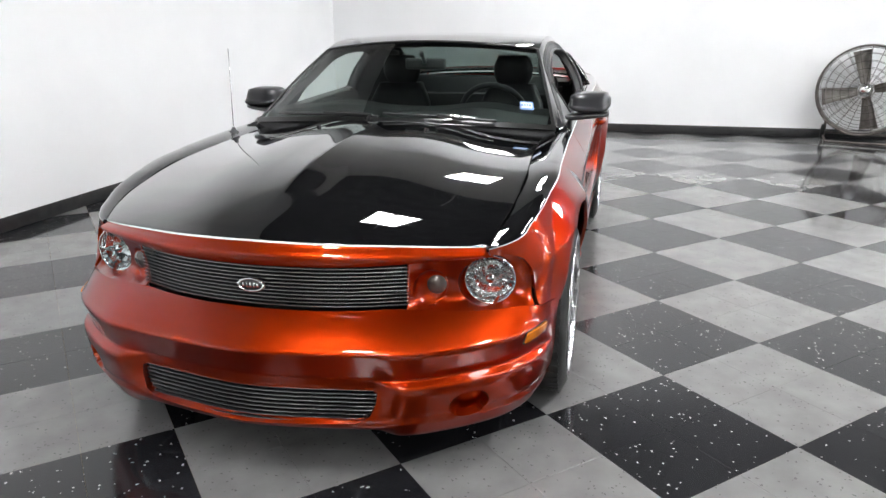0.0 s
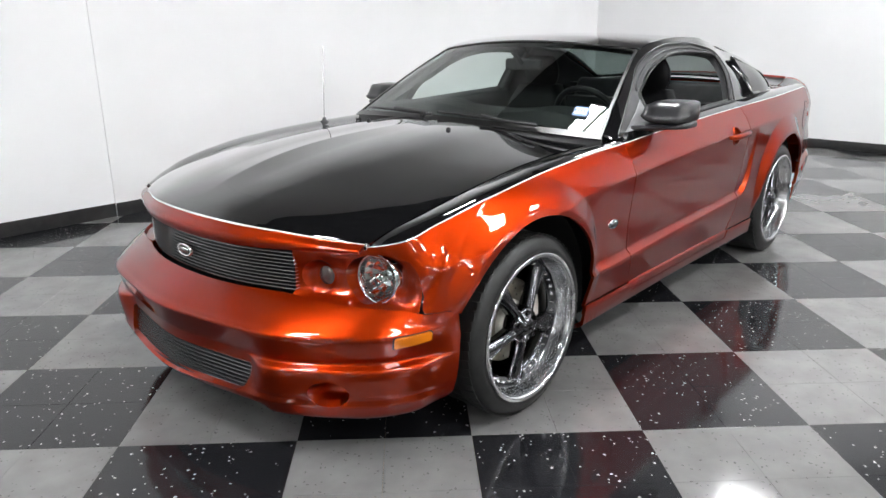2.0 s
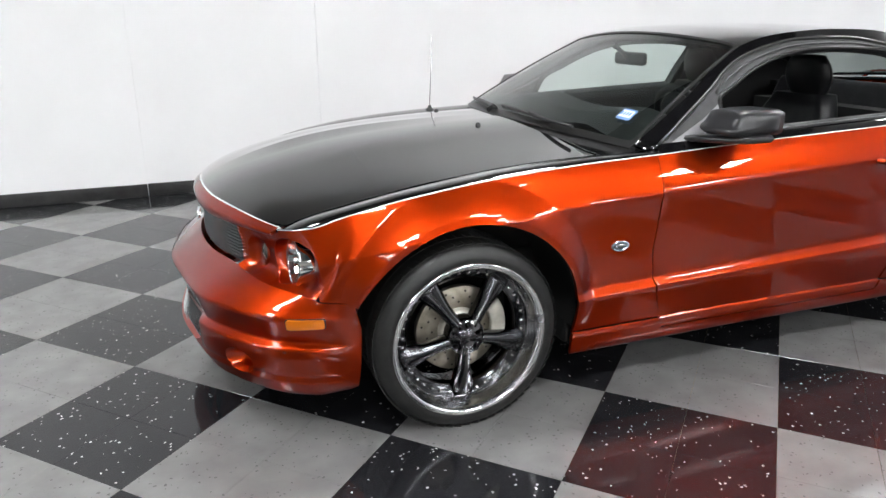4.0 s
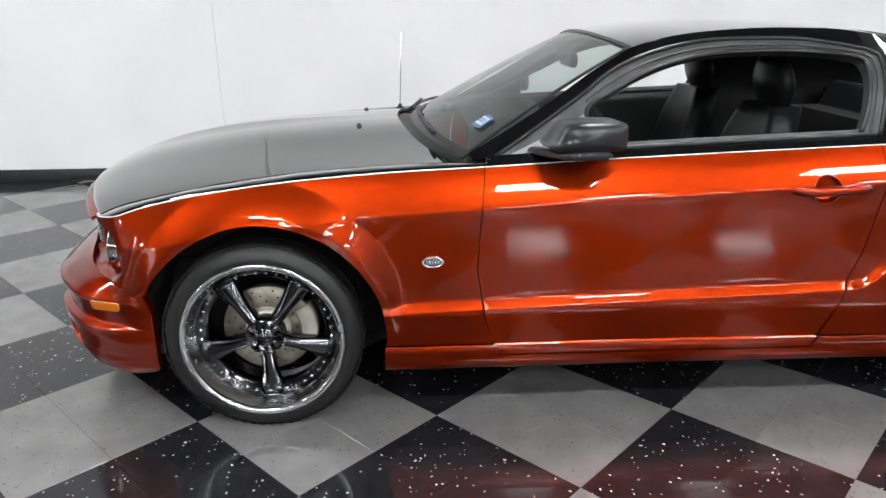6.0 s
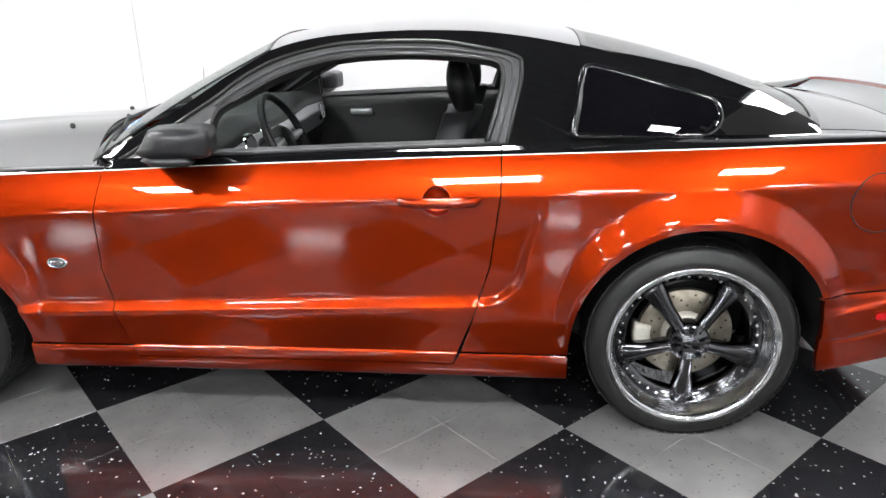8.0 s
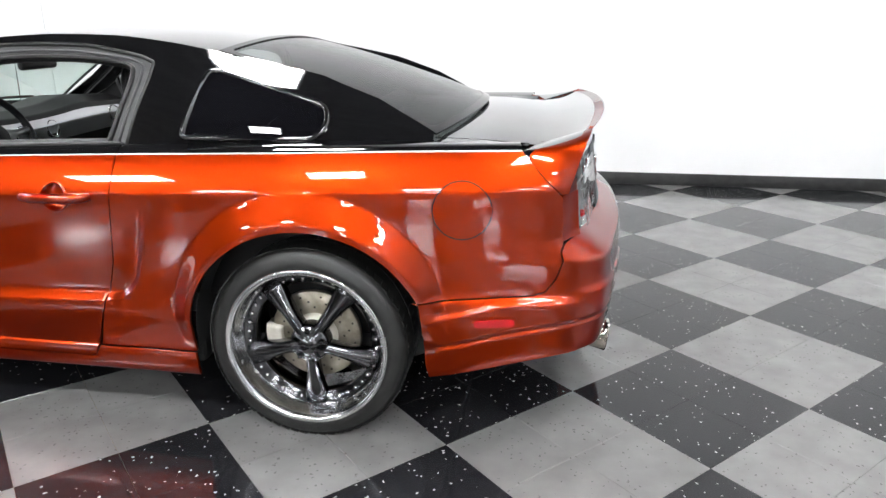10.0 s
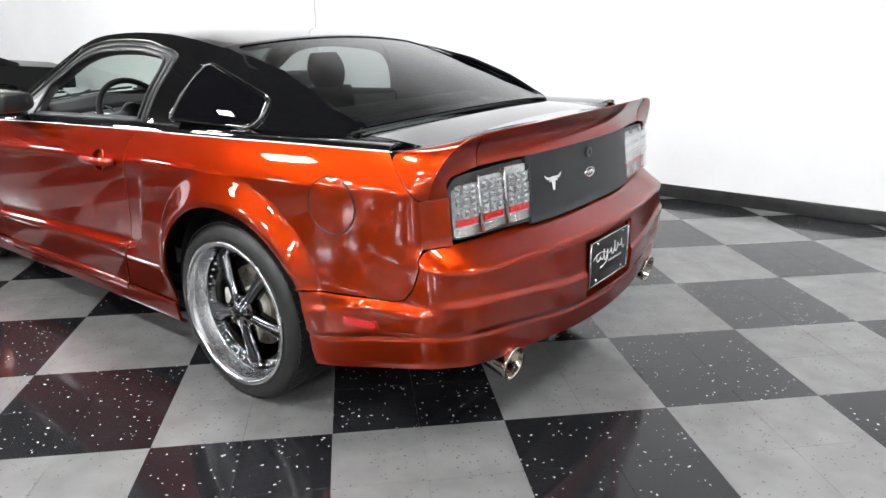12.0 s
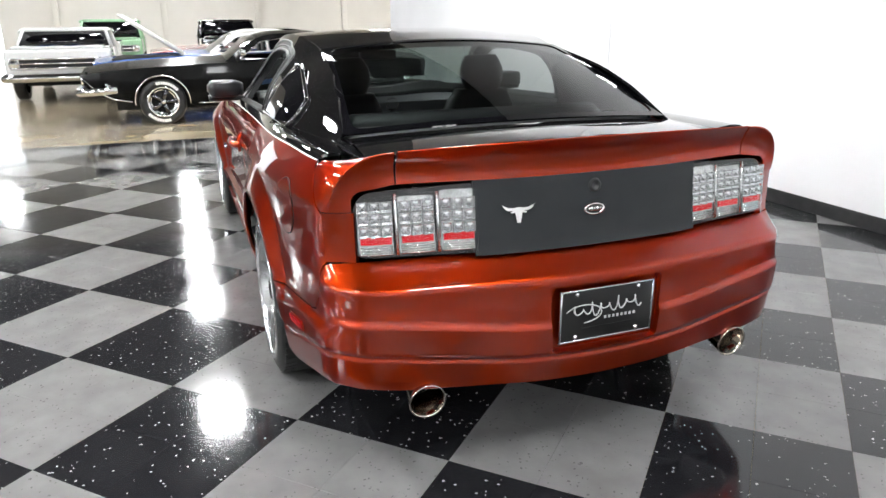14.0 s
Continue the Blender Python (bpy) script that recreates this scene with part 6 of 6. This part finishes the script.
    for y in (-.68, -.50, .50, .68):
        part("headlight", lathe(bmesh.new(), [(0, .02), (.05, .012), (.075, 0), (.085, .01), (.085, -.03)], Matrix.Translation((.0, y, .63)) @ pose(0, 0, 0, 0, -90, 0), 20), CHROME, car2)
    bm = bmesh.new()
    tube(bm, [(.45, -.93, .50), (.12, -.90, .48), (-.05, -.70, .46), (-.10, 0, .46), (-.05, .70, .46), (.12, .90, .48), (.45, .93, .50)], .055, 10)
    part("front_bumper", bm, CHROME, car2, "chrome front bumper")
    bm = bmesh.new()
    tube(bm, [(4.6, -.90, .52), (4.95, -.86, .50), (5.06, -.6, .50), (5.08, 0, .50), (5.06, .6, .50), (4.95, .86, .50), (4.6, .90, .52)], .055, 10)
    part("rear_bumper", bm, CHROME, car2, "chrome rear bumper")
    part("floor_pan", boxed(.4, 4.7, -.70, .70, .20, .52), DARK, car2)
    return car2


# coat weakened to hold back bright reflections on the glossy black side
DULLBLACK = mat("aged black paint", (0.004, 0.004, 0.004), 0.25, 0.0, 0.12, 0.05, 0.05)
NAVY = mat("blue car paint", (0.03, 0.09, 0.32), 0.3, 0.3, 1.0)
WHITEPAINT = mat("white car paint", (0.75, 0.75, 0.74), 0.35, 0.0, 1.0)
MINT = mat("pale green truck paint", (0.32, 0.55, 0.33), 0.4, 0.0, 1.0)
MAROON = mat("dark red car paint", (0.25, 0.02, 0.02), 0.35, 0.2, 1.0)
old_car("muscle_car", "black late-sixties muscle coupe with chrome trim", (-6.30, -2.36, 0), 90, DULLBLACK)
old_car("blue_coupe", "blue older coupe with a cream roof and its hood propped open", (-9.3, -2.45, 0), 90, NAVY, STRIPE, True)
old_car("red_coupe", "dark red older coupe further back in the hall", (-13.2, -1.6, 0), 90, MAROON, BLACK)


def pickup(name, label, at, paint, lower, tall):
    """Old pickup facing +x; its grille lies at local x = 0."""
    truck = empty(name, label, "pickup", at)
    w = .87
    bm = bmesh.new()
    box(bm, -1.25, -.05, -w, w, .48, .93, .06, 3)
    part("front_end", bm, paint, truck)
    bm = bmesh.new()
    box(bm, -1.22, -.10, -w + .12, w - .12, .92, .985, .03, 2)
    part("hood", bm, paint, truck)
    for y in (-.22, .22):
        part("hood_stripe", boxed(-1.2, -.12, y - .10, y + .10, .986, .990), lower, truck, smooth=False)
    k = tall

    def hull(x0, x1, z0, x2, x3, z1, inset):
        bm = bmesh.new()
        a = [bm.verts.new(p) for p in ((x0, -w, z0), (x1, -w, z0), (x1, w, z0), (x0, w, z0))]
        b = [bm.verts.new(p) for p in ((x2, -w + inset, z1), (x3, -w + inset, z1), (x3, w - inset, z1), (x2, w - inset, z1))]
        bm.faces.new(a[::-1])
        bm.faces.new(b)
        for i in range(4):
            bm.faces.new((a[i], a[(i + 1) % 4], b[(i + 1) % 4], b[i]))
        bmesh.ops.bevel(bm, geom=bm.edges[:], offset=.03, segments=2, affect="EDGES")
        return bm
    part("cab", hull(-2.7, -1.2, .5, -2.7, -1.25, .95, .02), paint, truck)
    part("roof", hull(-2.62, -1.62, k - .09, -2.58, -1.70, k, .10), paint, truck)
    part("windscreen", hull(-1.32, -1.26, .94, -1.68, -1.62, k - .08, .10), SMOKED, truck, "dark windscreen")
    for y in (-1, 1):
        bm = tube(bmesh.new(), [(-1.27, (w - .03) * y, .93), (-1.66, (w - .13) * y, k - .06)], .035, 8)
        part("pillar", bm, paint, truck)
        bm = tube(bmesh.new(), [(-2.60, (w - .03) * y, .93), (-2.60, (w - .13) * y, k - .06)], .05, 8)
        part("pillar", bm, paint, truck)
    part("rear_glass", hull(-2.66, -2.62, .94, -2.64, -2.60, k - .08, .12), SMOKED, truck)
    part("bed", boxed(-4.9, -2.75, -w, w, .5, .98, .03), paint, truck)
    part("grille", boxed(-.06, .02, -.62, .62, .60, .78, .02), DARK, truck, "dark grille with chrome bars")
    for z in (.61, .69, .77):
        part("grille_bar", boxed(.0, .03, -.78, .78, z - .012, z + .012, .006), CHROME, truck)
    for y in (-.70, .70):
        part("headlight", lathe(bmesh.new(), [(0, .03), (.06, .02), (.085, 0), (.10, .012), (.10, -.04)], Matrix.Translation((0, y, .69)) @ pose(0, 0, 0, 0, 90, 0), 20), CHROME, truck)
    bm = tube(bmesh.new(), [(-.25, -.92, .45), (.02, -.90, .44), (.07, -.5, .44), (.08, 0, .44), (.07, .5, .44), (.02, .90, .44), (-.25, .92, .45)], .075, 10)
    part("front_bumper", bm, CHROME, truck, "heavy chrome front bumper")
    for x in (-.75, -3.7):
        for y in (-1, 1):
            old_wheel(truck, x, .86 * y, .34, y, CHROME)
    part("floor_pan", boxed(-4.7, -.3, -.6, .6, .28, .52), DARK, truck)
    return truck


pickup("white_pickup", "white older pickup with dark blue hood stripes", (-9.35, -3.10, 0), WHITEPAINT, NAVY, 1.30)
pickup("green_pickup", "pale green older pickup at the back of the hall", (-17.0, -2.75, 0), MINT, MAROON, 1.48)
pickup("black_pickup", "black older pickup parked by the far wall", (-17.0, 0.6, 0), BLACK, BLACK, 1.45)

# ---- ceiling lights ----
TUBE = glow("fluorescent tube", (0.97, 0.99, 1.0), 76)
HOUSING = mat("white lamp housing", (0.8, 0.8, 0.8), 0.4)


def strip_light(x, y, first=[]):
    """Four-lens fluorescent fixture, hung below the deck, running along x."""
    fixture = tagged(mesh_object("ceiling_light", boxed(-.52, .52, -.30, .30, .03, .09, .01), HOUSING), "fluorescent fixture with four bright lenses hung from the ceiling", "ceiling light", "showroom fluorescent lights")
    for dy in (-.215, -.085, .085, .215):
        part("lens", boxed(-.48, .48, dy - .056, dy + .056, .012, .03, .004, 1), TUBE, fixture)
    part("hanger", tube(bmesh.new(), [(0, 0, .09), (0, 0, DECK - CEILING)], .008, 6), HOUSING, fixture)
    return fixture


first = strip_light(0, 0)
spots = [(x, -.08) for x in (-2.85, 1.53, 5.9)] + [(x, -4.0) for x in (-1.4, 1.63, 4.65)] + [(x, -7.5) for x in (-1.62, 3.1, 6.9)]
spots += [(x, y) for y in (-11, -14.5, -18, -21.5) for x in (-6.3, -1.6, 3.1, 6.9)]
# row y = 6.2: unseen fixtures, added to brighten the hall
spots += [(x, -1.05) for x in (-4.85, -9.8, -13.6, -17.3, -20.8)] + [(x, y) for y in (-6.7, 6.2) for x in (-20.8, -15.5, -10.3)]
first.location = (*spots[0], CEILING)
for x, y in spots[1:]:
    copy_thing(first, Matrix.Translation((x, y, CEILING)))

# ---- checkered vinyl floor, four tiles to a check ----
TILE = CHECK / 2
tile_floor = empty("floor", "grey and black checkered vinyl tile floor, waxed", "floor", kind="structure")


def tile_mesh(name, material):
    bm = bmesh.new()
    h = TILE / 2 - .0004
    top = [bm.verts.new((x * (h - .0005), y * (h - .0005), 0)) for x, y in ((-1, -1), (1, -1), (1, 1), (-1, 1))]
    low = [bm.verts.new((x * h, y * h, -.0007)) for x, y in ((-1, -1), (1, -1), (1, 1), (-1, 1))]
    foot = [bm.verts.new((x * h, y * h, -.004)) for x, y in ((-1, -1), (1, -1), (1, 1), (-1, 1))]
    bm.faces.new(top)
    for a, b in ((top, low), (low, foot)):
        for i in range(4):
            bm.faces.new((b[i], b[(i + 1) % 4], a[(i + 1) % 4], a[i]))
    me = bpy.data.meshes.new(name)
    bm.to_mesh(me)
    bm.free()
    me.materials.append(material)
    return me


grey_mesh, black_mesh = tile_mesh("tile_grey", GREY_TILE), tile_mesh("tile_black", BLACK_TILE)
near, far = [], []
for i, j in itertools.product(range(-44, 44), range(-44, 44)):
    x, y = grid_point((i + .5) / 2, (j + .5) / 2)
    if not (EDGE_X - .25 < x < WALL_X + .2 and -12.2 < y < WALL_Y + .2):
        continue
    dark = (i // 2 + j // 2) % 2 == 0
    inside = x - .22 > EDGE_X
    walked = -2.6 < x < 5.0 and -2.75 < y < .15
    (near if inside and walked and len(near) < 300 else far).append((x, y, dark))
for x, y, dark in near:
    ob = new("tile", black_mesh if dark else grey_mesh)
    ob.location = (x, y, 0)
    ob.rotation_euler.z = TURN
    ob.parent = tile_floor
for dark in (True, False):
    bm = bmesh.new()
    src = black_mesh if dark else grey_mesh
    m = [w.co.copy() for w in src.vertices]
    faces = [tuple(f.vertices) for f in src.polygons]
    verts, polys = [], []
    for x, y, d in far:
        if d != dark:
            continue
        k = len(verts)
        t = Matrix.Translation((x, y, 0)) @ Matrix.Rotation(TURN, 4, "Z")
        verts += [t @ c for c in m]
        polys += [tuple(k + i for i in f) for f in faces]
    me = bpy.data.meshes.new("tiles")
    me.from_pydata(verts, [], polys)
    bm.from_mesh(me)
    bpy.data.meshes.remove(me)
    bmesh.ops.bisect_plane(bm, geom=bm.verts[:] + bm.edges[:] + bm.faces[:], plane_co=(EDGE_X, 0, 0), plane_no=(-1, 0, 0), clear_outer=True)
    ob = part("tiles", bm, BLACK_TILE if dark else GREY_TILE, tile_floor, smooth=False)
    tagged(ob, kind="stuff")
